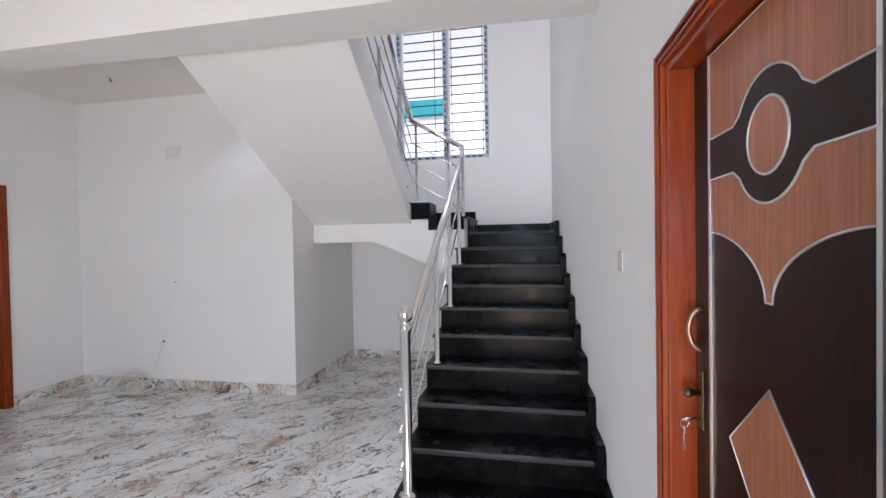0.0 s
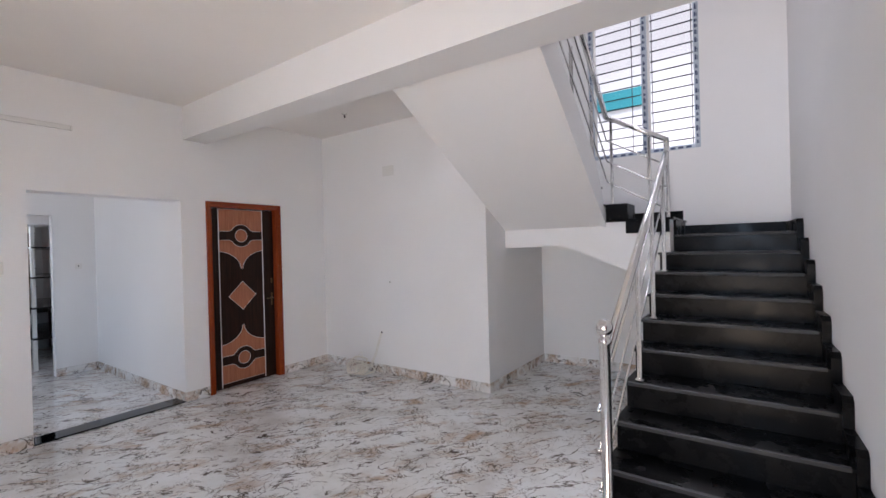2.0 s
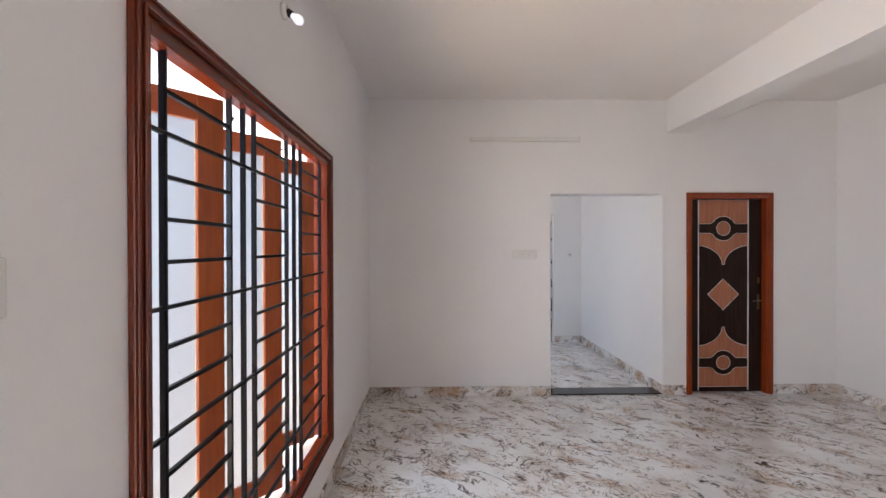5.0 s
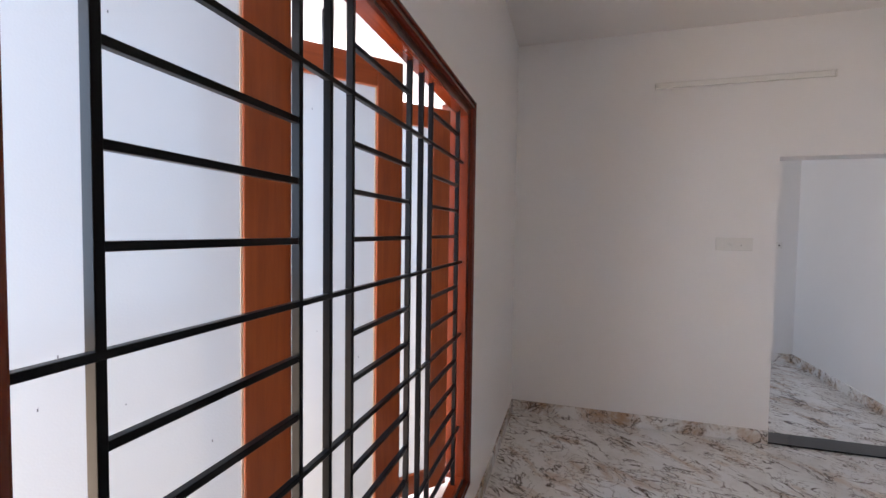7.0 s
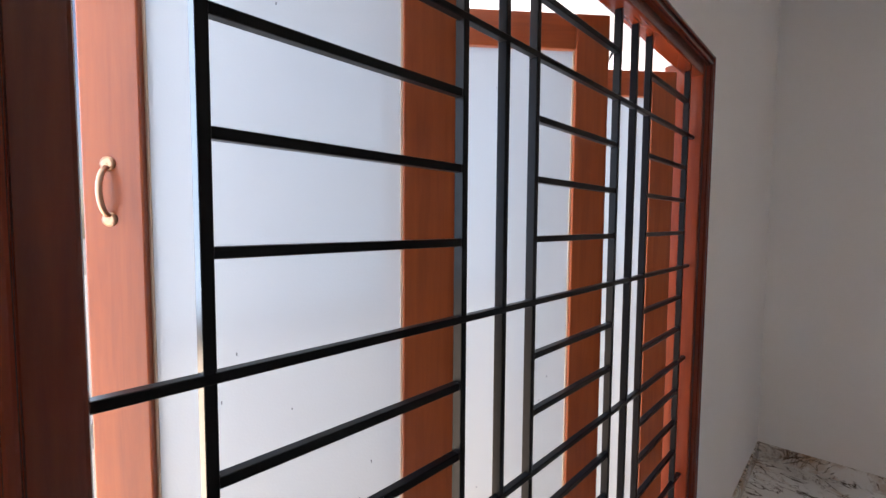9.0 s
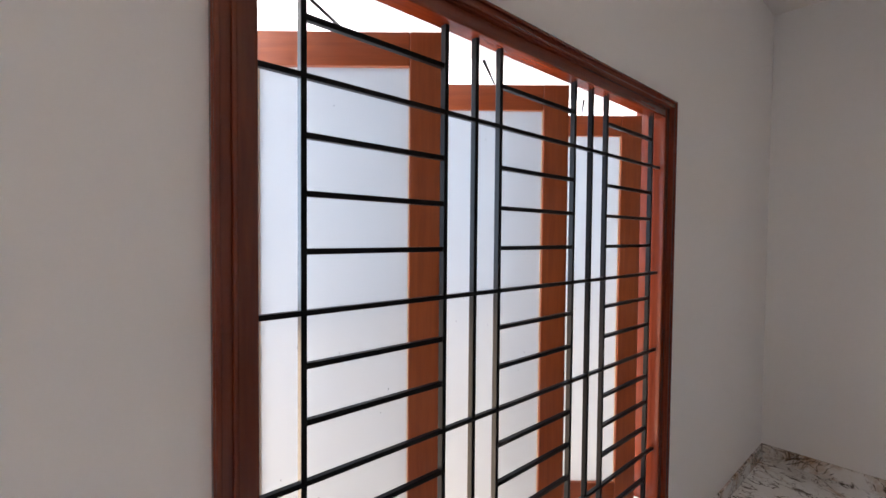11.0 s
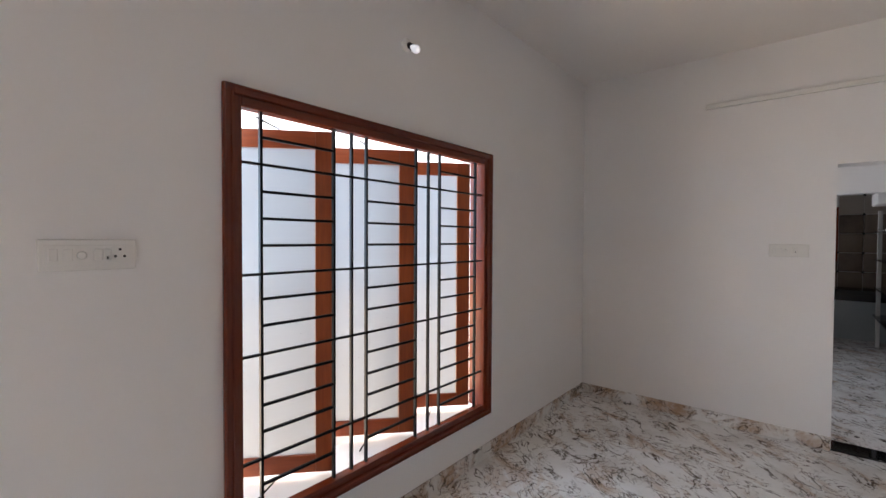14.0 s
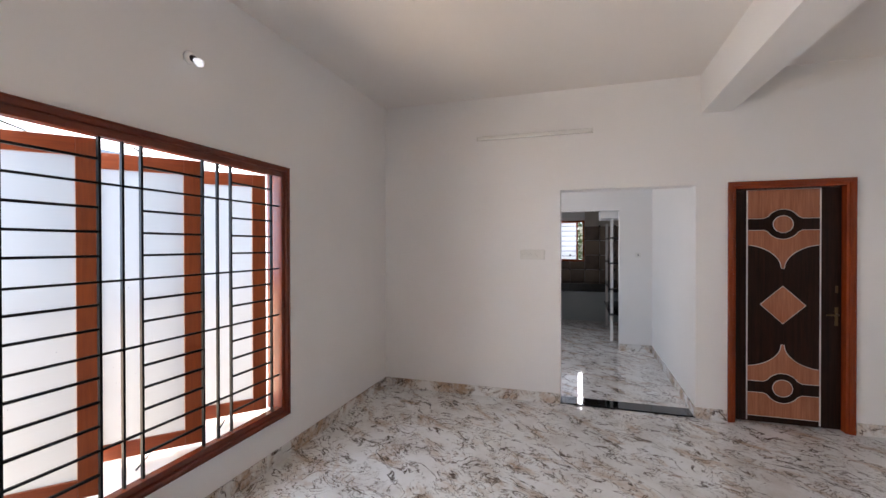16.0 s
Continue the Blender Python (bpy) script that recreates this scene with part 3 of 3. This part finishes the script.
def casement():
    W, Z0, Z1, s, t = 0.555, 0.40, 2.045, 0.085, 0.034
    bm = boxes((0, s, -t, 0, Z0, Z1), (W - s, W, -t, 0, Z0, Z1), bevel=0.003)
    ob = part("casement", bm, SASHWOOD, fw, "teak casement with frosted glass, swung open outward")
    part("rail", boxes((s, W - s, -t + .001, -.001, Z1 - s, Z1), bevel=0.003), SASHWOOD_H, ob)
    part("rail", boxes((s, W - s, -t + .001, -.001, Z0, Z0 + s), bevel=0.003), SASHWOOD_H, ob)
    for u in (s + .0015, W - s - .0015):
        part("putty_line", boxes((u - .0025, u + .0025, -0.0155, -0.0115, Z0 + s, Z1 - s), bevel=0.001), PUTTY, ob)
    part("pane", boxes((s - 0.008, W - s + 0.008, -0.02, -0.016, Z0 + s - 0.008, Z1 - s + 0.008)), FROSTED, ob, "frosted glass").visible_shadow = False
    c, zh = W - s / 2 + .005, 1.575
    arc = [(c, 0.0 + 0.022 * math.sin(a), zh + 0.036 * math.cos(a)) for a in [math.pi * k / 10 for k in range(11)]]
    bm = tube(bmesh.new(), [(c, 0.001, zh + .042)] + arc + [(c, 0.001, zh - .042)], 0.0042, 8)
    for z in (zh + .041, zh - .041):
        lathe(bm, [(0.011, 0), (0.011, 0.002), (0.006, 0.004)], (c, 0.0, z), (0, 1, 0), 12)
    part("pull_handle", bm, BRONZE, ob, "small pale bronze pull handle")
    part("stay", tube(bmesh.new(), [(0.25, -.012, Z1 + 0.004), (0.305, 0.18, Z1 + .004)], 0.0042, 6), IRON, ob, "thin iron window stay")
    part("stay", tube(bmesh.new(), [(0.25, -.012, Z0 - 0.004), (0.305, 0.18, Z0 - .004)], 0.0042, 6), IRON, ob, "thin iron window stay")
    rng = random.Random(9)
    for k in range(9):
        u, z = rng.uniform(0.1, 0.45), rng.uniform(0.8, 1.95)
        part("fleck", boxes((u, u + .0018, -0.0158, -0.0152, z, z + rng.uniform(.002, .006))), FLECK, ob, "dark paint fleck")
    return ob
first = casement()
first.matrix_basis = pose(2.959, -0.05, 0, 0, 0, -41)
for x in (2.398, 1.853):
    copy_thing(first, pose(x, -0.05, 0, 0, 0, -41))

# ---- panelled doors ----
def offset_ring(cx, cz, r, n=28, a0=0.0, a1=2 * math.pi):
    return [(cx + r * math.cos(a0 + (a1 - a0) * k / n), cz + r * math.sin(a0 + (a1 - a0) * k / n)) for k in range(n + 1)]

def door(name, label, at, turn, width, height, pull):
    """Faces -y in its own axes; x runs along the wall, handle at the high x end."""
    ob = thing(name, label, "door", at, turn, kind="structure")
    W, H, F = width, height, 0.062
    part("casing", boxes((0, F * .7, -0.02, 0.0, 0, H), (W - F * .7, W, -0.02, 0.0, 0, H), bevel=0.005), DOORTEAK, ob)
    part("casing", boxes((F * .7, W - F * .7, -0.0195, 0.0, H - F * .7, H), bevel=0.005), DOORTEAK_H, ob)
    part("door_frame", boxes((0.015, F, -0.008, 0.1, 0, H - .015), (W - F, W - .015, -0.008, 0.1, 0, H - .015), bevel=0.004), DOORTEAK, ob)
    part("door_frame", boxes((F, W - F, -0.0075, 0.1, H - F, H - .015), bevel=0.004), DOORTEAK_H, ob)
    yl = 0.06
    x0, x1, h = F + .003, W - F - .003, H - F - .004
    leaf = part("door_leaf", boxes((x0, x1, yl, yl + 0.035, 0.008, h), bevel=0.002), WENGE, ob)
    px0 = x0 + 0.1
    px1 = px0 + (0.535 if pull else 0.53)
    hc = h + (0.042 if pull else 0.0)
    c = (px0 + px1) / 2
    def inlay(pts, d, m):
        bm = prism(bmesh.new(), pts, 1, yl - d, yl + 0.001)
        part("inlay", bm, m, leaf)
        part("silver_bead", tube(bmesh.new(), [(u, yl - d, v) for u, v in pts], 0.0026, 6, True), BEAD, leaf)
    def tongue(edge, side, tip):
        """Outline from one side down to the pointed tip and up again."""
        pts = []
        n = 14
        for k in range(n + 1):
            s = k / n
            a = s * math.pi / 2
            pts.append((px0 + (c - 0.012 - px0) * math.sin(a) ** 1.15, side + (tip - side) * (1 - math.cos(a)) ** 1.0))
        return pts + [(2 * c - u, v) for u, v in reversed(pts)]
    hd = hc - (0.955 if pull else 1.0)
    top_edge, bot_edge = h - 0.006, 0.06
    inlay([(px0, top_edge)] + tongue(0, hc - 0.485, hc - (0.625 if pull else 0.685)) + [(px1, top_edge)], 0.0015, VENEER)
    inlay([(px0, bot_edge)] + tongue(0, h - 1.54, h - 1.345) + [(px1, bot_edge)], 0.0015, VENEER)
    inlay([(c - 0.165, hd), (c, hd + 0.163), (c + 0.165, hd), (c, hd - 0.163)], 0.0015, VENEER)
    for zc in (hc - 0.305, h - 1.72):
        R, hb = 0.128, 0.05
        a = math.asin((hb + 0.018) / R)
        up = offset_ring(c, zc, R, 18, a, math.pi - a)
        dn = offset_ring(c, zc, R, 18, math.pi + a, 2 * math.pi - a)
        pts = [(px1, zc - hb), (px1, zc + hb), (c + R * math.cos(a) + .03, zc + hb)] + up + [(c - R * math.cos(a) - .03, zc + hb), (px0, zc + hb), (px0, zc - hb), (c - R * math.cos(a) - .03, zc - hb)] + dn + [(c + R * math.cos(a) + .03, zc - hb)]
        inlay(pts, 0.0028, WENGE)
        inlay(offset_ring(c, zc, 0.073, 27)[:-1], 0.004, VENEER)
    for x in (px0, px1):
        part("silver_strip", boxes((x - 0.005, x + 0.005, yl - 0.004, yl + 0.001, 0.02, h - 0.004)), BEAD, leaf)
    hx = x0 + 0.038 if pull else x1 - 0.035
    lv = 0.11 if pull else -0.11
    zb = 0.115 if pull else 0.0
    pw = 0.016 if pull else 0.012
    part("lock_plate", boxes((hx - pw, hx + pw, yl - 0.005, yl, 0.875 + zb, 1.03 + zb), bevel=0.002), BRASS, leaf, "aged brass lock plate")
    if pull:
        part("knob", lathe(bmesh.new(), [(0.009, 0), (0.008, 0.02), (0.013, 0.026), (0.014, 0.034), (0.01, 0.04), (0.003, 0.042)], (hx, yl - 0.004, 1.085), (0, -1, 0), 16), BRASS, leaf, "dark turned knob")
        arc = [(hx, yl - 0.032 * math.sin(s), 1.255 + 0.055 * math.cos(s)) for s in [math.pi * k / 12 for k in range(13)]]
        part("pull_handle", tube(bmesh.new(), arc, 0.007, 10), BRONZE, leaf, "curved bronze pull handle")
        key = part("key", tube(bmesh.new(), [(hx, yl - .005, 1.015), (hx, yl - .04, 1.015), (hx, yl - .043, 1.008)], 0.004, 8), STEEL, leaf, "steel key in the lock")
        part("key_ring", tube(bmesh.new(), [(hx, yl - .043 + .010 * math.cos(q), 1.002 + .012 * math.sin(q)) for q in [6.2832 * k / 14 for k in range(14)]], 0.0012, 6, True), STEEL, key)
        part("hanging_key", lathe(bmesh.new(), [(0.006, 0), (0.0115, 0.0005), (0.0115, 0.0025), (0.006, 0.003)], (hx, yl - .0445, 0.983), (0, -1, 0), 16), STEEL, key)
        part("key_blade", boxes((hx - .0025, hx + .0025, yl - .0475, yl - .0445, 0.93, 0.975), (hx - .0025, hx + .010, yl - .0475, yl - .0445, 0.932, 0.946)), STEEL, key)
    else:
        part("lever", tube(bmesh.new(), [(hx, yl, 0.97), (hx, yl - 0.04, 0.97), (hx + lv * 0.2, yl - 0.046, 0.97), (hx + lv * .8, yl - 0.044, 0.966)], 0.0065, 10), BRASS, leaf, "brass lever handle")
        part("upper_bolt", boxes((hx - .008, hx + .008, yl - 0.012, yl, 1.15, 1.21), bevel=0.002), BRASS, leaf, "small brass bolt")
    for u0, u1 in ((0.002, 0.012), (0.026, 0.034)):
        part("casing_bead", boxes((u0, u1, -0.027, -0.0202, 0, H - u0), bevel=0.003), DOORTEAK, ob)
        part("casing_bead", boxes((W - u1, W - u0, -0.027, -0.0202, 0, H - u0), bevel=0.003), DOORTEAK, ob)
        part("casing_bead", boxes((u1 + .0005, W - u1 - .0005, -0.0265, -0.0198, H - u1, H - u0), bevel=0.003), DOORTEAK_H, ob)
    return ob
door("door_1", "closed veneered door with circle and diamond inlays", (0, 3.287, 0), 90, 0.905, 2.1, False)
door("door_2", "closed veneered front door, key hanging in lock", (XE, FY1 + 0.01, 0), -90, 0.91, 2.02, True)
structure("wall_behind_doors", boxes((-0.24, -0.201, 3.2, 4.3, 0, 2.3), (5.401, 5.44, 1.3, 2.4, 0, 2.3)), PLASTER, "plain wall closing the doorways", "wall")

# ---- fittings of the hall ----
bulb = thing("wall_bulb", "white round bulb in an angled wall holder", "light bulb")
part("holder_base", lathe(bmesh.new(), [(0.036, 0), (0.036, 0.012), (0.028, 0.02), (0.02, 0.022)], (2.52, 0.0, 2.59), (0, 1, 0)), PLASTIC, bulb)
ax = Vector((-0.12, 0.8, -0.55)).normalized()
part("holder", lathe(bmesh.new(), [(0.016, 0), (0.017, 0.022), (0.015, 0.025)], (2.52, 0.02, 2.588), ax), DARKHOLE, bulb, "dark lamp socket")
part("bulb", lathe(bmesh.new(), [(0.011, 0), (0.012, 0.01), (0.019, 0.026), (0.0215, 0.039), (0.019, 0.051), (0.012, 0.059), (0.003, 0.062)], Vector((2.52, 0.02, 2.588)) + ax * 0.02, ax), BULB, bulb, "glowing cool white bulb")

def batten(x, y0, y1, z):
    ob = thing("tube_light", "slim white wall-mounted tube light, switched off", "light fitting")
    part("body", boxes((x, x + 0.03, y0, y1, z - 0.02, z + 0.02), bevel=0.006), PLASTIC, ob)
    part("end_cap", boxes((x, x + 0.033, y0 - 0.012, y0 - .0005, z - 0.022, z + 0.022), bevel=0.004), PLASTIC, ob)
    part("end_cap", boxes((x, x + 0.033, y1 + .0005, y1 + 0.012, z - 0.022, z + 0.022), bevel=0.004), PLASTIC, ob)
batten(0.0, 1.05, 2.16, 2.645)

def switchboard(at, turn, w, sockets):
    """Plate in the x-z plane of its own axes, facing -y."""
    ob = thing("switchboard", "white plastic modular switch plate on the wall", "switch", at, turn)
    part("plate", boxes((0, w, -0.012, 0, 0, 0.095), bevel=0.004), PLASTIC, ob)
    part("inner_frame", boxes((0.012, w - 0.012, -0.0145, -0.0122, 0.018, 0.077), bevel=0.001), PLASTIC, ob)
    n = 4 if w > .2 else 1
    for k in range(n):
        u = (0.022, 0.056, 0.086, 0.128)[k] if n > 1 else 0.034
        if k == 2 and w > .2:
            part("dimmer_knob", lathe(bmesh.new(), [(0.012, 0), (0.012, 0.008), (0.009, 0.011)], (u + .013, -0.0146, 0.047), (0, -1, 0), 16), PLASTIC, ob)
        else:
            part("rocker", boxes((u, u + 0.022, -0.0185, -0.0146, 0.03, 0.066), bevel=0.002), PLASTIC, ob)
    if n == 4:
        part("rocker", boxes((0.154, 0.172, -0.0185, -0.0146, 0.03, 0.066), bevel=0.002), PLASTIC, ob)
        part("indicator", boxes((0.160, 0.164, -0.0192, -0.0184, 0.034, 0.042)), DARKHOLE, ob)
    if sockets:
        c = w - 0.045
        for du, dv in ((0, 0.016), (-0.012, -0.006), (0.012, -0.006)):
            part("socket_hole", lathe(bmesh.new(), [(0.0042, 0), (0.0042, 0.0006)], (c + du, -0.0147, 0.048 + dv), (0, -1, 0), 10), DARKHOLE, ob)
    return ob
switchboard((4.02, 0.0, 1.432), 180, 0.24, True)
switchboard((0.0, 1.484, 1.412), 90, 0.24, False)
switchboard((XE, 2.95, 1.36), -90, 0.09, False).scale = (0.9, 0.35, 0.9)

def round_cap(name, label, at, axis, r):
    ob = thing(name, label, "wall plate")
    part("cap", lathe(bmesh.new(), [(r, 0), (r, 0.004), (r * .8, 0.008), (0.002, 0.009)], at, axis, 20), PLASTIC, ob)
round_cap("ceiling_plate", "round white fan hook plate on the ceiling", (2.4, 1.55, ZC), (0, 0, -1), 0.07)
junction = thing("junction_cover", "small white square junction cover on wall", "wall plate")
part("cover", boxes((1.12, 1.30, YN - 0.006, YN, 2.42, 2.54), bevel=0.003), PLASTIC, junction)
outlet = thing("conduit_outlet", "small open conduit outlet in the wall", "outlet")
part("rim", boxes((1.18, 1.215, YN - 0.003, YN, 1.11, 1.14), bevel=0.001), PLASTIC, outlet)
part("hole", boxes((1.19, 1.202, YN - 0.0045, YN - 0.0031, 1.12, 1.13)), DARKHOLE, outlet)

rose = thing("ceiling_wire", "short twisted wire end hanging from the ceiling", "wire")
part("rosette", lathe(bmesh.new(), [(0.03, 0), (0.03, 0.006), (0.012, 0.012)], (1.1, 4.3, ZC), (0, 0, -1), 16), PLASTIC, rose)
part("wire", tube(bmesh.new(), [(1.1, 4.3, ZC), (1.1, 4.3, ZC - .03), (1.115, 4.29, ZC - .05), (1.13, 4.285, ZC - .045)], 0.006, 6), DARKHOLE, rose, "dark insulated wire")

coil = thing("cable_coil", "loose coil of white cable lying by the wall", "cable")
rng = random.Random(11)
def loop_points(cx, cy, r, turns, lean):
    pts = []
    n = int(turns * 26)
    ph = rng.uniform(0, 6)
    for k in range(n):
        a = ph + 2 * math.pi * k / 26
        rr = r * (1 + 0.14 * math.sin(a * 0.37 + ph) + 0.05 * math.sin(3 * a))
        h = 0.02 + lean * rr * (1 + math.sin(a)) + 0.012 * math.sin(a * 1.7 + ph) ** 2
        pts.append((cx + rr * math.cos(a) + 0.02 * math.sin(a * .21 + ph), cy + rr * 0.62 * math.sin(a), max(h, 0.008)))
    return pts
for k in range(8):
    part("cable", tube(bmesh.new(), loop_points(0.82 + rng.uniform(-.07, .09), 4.67 + rng.uniform(-.03, .03), rng.uniform(0.08, 0.15), rng.uniform(1.0, 1.5), rng.uniform(0.05, 0.6)), 0.0085, 6), CABLE, coil)
tail = [(0.93, 4.72, 0.03), (0.97, 4.78, 0.14), (1.0, 4.82, 0.25), (1.02, 4.86, 0.40), (1.036, 4.885, 0.497)]
part("cable", tube(bmesh.new(), tail, 0.004, 6), CABLE, coil)
part("cable", tube(bmesh.new(), [(x - 0.015, y - 0.01, z * 0.98) for x, y, z in tail], 0.004, 6), CABLE, coil)
part("cable", tube(bmesh.new(), [(0.66, 4.7, 0.05), (0.68, 4.78, 0.16), (0.75, 4.8, 0.24), (0.80, 4.78, 0.16), (0.82, 4.72, 0.05)], 0.004, 6), CABLE, coil)
part("outlet_hole", lathe(bmesh.new(), [(0.012, 0), (0.012, 0.002)], (1.036, YN, 0.497), (0, -1, 0), 12), DARKHOLE, coil)

# ---- kitchen seen through the passage ----
kc = thing("kitchen_counter", "black stone kitchen worktop on a grey front", "counter")
part("worktop", boxes((-5.6, -5.02, 0.0, 3.1, 0.72, 0.77), bevel=0.004), BLACKSTONE, kc)
part("apron", boxes((-5.06, -5.03, 0.0, 3.1, 0.60, 0.719)), BLACKSTONE, kc)
part("front_panel", boxes((-5.12, -5.07, 0.0, 3.1, 0.0, 0.719)), GREYPANEL, kc)
rack = thing("kitchen_shelf", "white open shelf unit with thin black shelves", "shelf")
for x in (-3.15, -4.6):
    part("upright", boxes((x - 0.03, x + 0.03, 2.51, 2.555, 0, 1.97), bevel=0.003), PLASTIC, rack)
for z in (0.435, 0.845, 1.255, 1.66):
    part("shelf_board", boxes((-4.75, -3.0, 2.49, 3.12, z, z + 0.02)), BLACKSTONE, rack)
loft = thing("storage_loft", "white plastered storage loft slab below the ceiling", "loft")
part("slab", boxes((-3.5, -2.9, 2.345, 3.16, 1.972, 2.12), bevel=0.012), PLASTER, loft)
kw = thing("window_3", "small teak kitchen window, one frosted casement closed", "window", kind="structure")
KY0, KY1, KZ0, KZ1 = 1.54, 2.13, 1.2, 2.1
part("window_frame", boxes((-5.66, -5.575, KY0, KY0 + .045, KZ0, KZ1), (-5.66, -5.575, KY1 - .045, KY1, KZ0, KZ1), (-5.66, -5.575, KY0 + .045, KY1 - .045, KZ0, KZ0 + .05), (-5.66, -5.575, KY0 + .045, KY1 - .045, KZ1 - .05, KZ1), bevel=0.003), DOORTEAK, kw)
part("mullion", boxes((-5.66, -5.60, 1.955, 1.99, KZ0 + .05, KZ1 - .05), bevel=0.002), DOORTEAK, kw)
part("pane", boxes((-5.69, -5.685, KY0 + .04, 1.955, KZ0 + .04, KZ1 - .04)), FROSTED, kw, "frosted glass").visible_shadow = False
for k in range(7):
    z = KZ0 + 0.12 + k * 0.11
    part("grill_bar", boxes((-5.635, -5.622, KY0 + .045, KY1 - .045, z - .006, z + .006)), IRON, kw)

socket = thing("wall_socket", "small white socket plate on the passage wall", "socket")
part("plate", boxes((-2.5, -2.492, 2.815, 2.885, 1.375, 1.445), bevel=0.003), PLASTIC, socket)
part("socket_hole", boxes((-2.4918, -2.491, 2.843, 2.857, 1.40, 1.42)), DARKHOLE, socket)

# pillow-faced brown tiles over the worktop, a pale row on top
tiles = tagged(new("kitchen_tiles"), "brown glazed wall tiles with raised pillow faces", "wall tiles", "", "structure")
def pillow_tile(material):
    """A square tile whose face swells towards its middle."""
    bm = bmesh.new()
    n, w, h = 6, 0.301, 0.309
    grid = [[bm.verts.new((0.012 + 0.022 * (math.sin(math.pi * i / n) * math.sin(math.pi * j / n)) ** 0.6, w * i / n, h * j / n)) for j in range(n + 1)] for i in range(n + 1)]
    for i in range(n):
        for j in range(n):
            bm.faces.new((grid[i][j], grid[i + 1][j], grid[i + 1][j + 1], grid[i][j + 1])).smooth = True
    box(bm, 0, 0.0115, 0, w, 0, h)
    return mesh_of("tile", bm, material)
tile_mesh, pale_mesh = pillow_tile(TILE), pillow_tile(PALETILE)
stud_mesh = mesh_of("corner_stud", boxes((0, 0.03, -0.016, 0.016, -0.016, 0.016), bevel=0.004), BLACKSTONE)
for r in range(5):
    for c in range(8):
        y0, z0 = 1.83 - 4 * 0.305 + c * 0.305, 2.29 - (5 - r) * 0.315
        by_window = y0 < KY1 - .05 and y0 + 0.301 > KY0 + .05
        if by_window and KZ0 < z0 < KZ1:
            continue
        ob = new("tile", pale_mesh if r == 4 else tile_mesh)
        if by_window and z0 < KZ0 < z0 + 0.309:
            ob.scale = (1, 1, (KZ0 - z0) / 0.312)
        ob.location = (-5.599, y0, z0)
        ob.parent = tiles
        stud = new("corner_stud", stud_mesh)
        stud.location = (-5.599, y0 + 0.303, z0 + 0.312)
        stud.parent = tiles

# ---- outside ----
structure("ground", boxes((-60, 60, -60, 60, -0.6, -0.5)), CONCRETE, "pale sunlit concrete and earth ground", "ground")
structure("sunshade", boxes((-0.4, 5.6, -1.0, -0.231, 2.2, 2.29), bevel=0.005), PLASTER, "white concrete sunshade over the front window", "sunshade")
yard = thing("compound_wall", "whitewashed boundary wall in front of house", "wall")
part("wall", boxes((-12, 16, -5.2, -5.0, -0.5, 1.0)), PLASTER, yard)
part("coping", boxes((-12, 16, -5.25, -4.95, 1.001, 1.06), bevel=0.01), CONCRETE, yard)
house = thing("neighbour_house", "white neighbouring house with a teal band", "house")
part("wall", boxes((-4, 9, 12.0, 18.0, -0.5, 9.0)), PLASTER, house)
part("band", boxes((-2, 2.95, 11.9, 11.999, 4.74, 5.16), bevel=0.01), TEAL, house, "teal painted band")
part("parapet", boxes((-4.1, 9.1, 11.85, 11.999, 8.6, 9.1), bevel=0.01), PLASTER, house)
def shrub(label, x, y, z, count):
    ob = thing("garden_shrub", label, "shrub")
    bm = bmesh.new()
    for k in range(count):
        a, h = rng.uniform(0, 6.283), rng.uniform(0, 1)
        r = rng.uniform(0.2, 1.0) * (0.5 + math.sin(math.pi * (0.15 + 0.8 * h))) * 0.6
        p = Vector((x + r * math.cos(a), y + r * math.sin(a), z + 1.3 * h))
        d = Vector((rng.uniform(-1, 1), rng.uniform(-1, 1), rng.uniform(-.3, 1))).normalized() * 0.09
        w = d.orthogonal().normalized() * 0.035
        bm.faces.new([bm.verts.new(q) for q in (p, p + d * .5 + w, p + d, p + d * .5 - w)])
    part("crown", bm, LEAF, ob)
    part("trunk", tube(bmesh.new(), [(x, y, -0.5), (x + .02, y, z - .1), (x - .02, y + .05, z + .6)], 0.05, 8), SASHWOOD, ob)
shrub("leafy green shrub beyond the boundary wall", 3.6, -6.6, 0.3, 700)
shrub("leafy green bush outside the kitchen window", -7.6, 2.2, 1.0, 700)
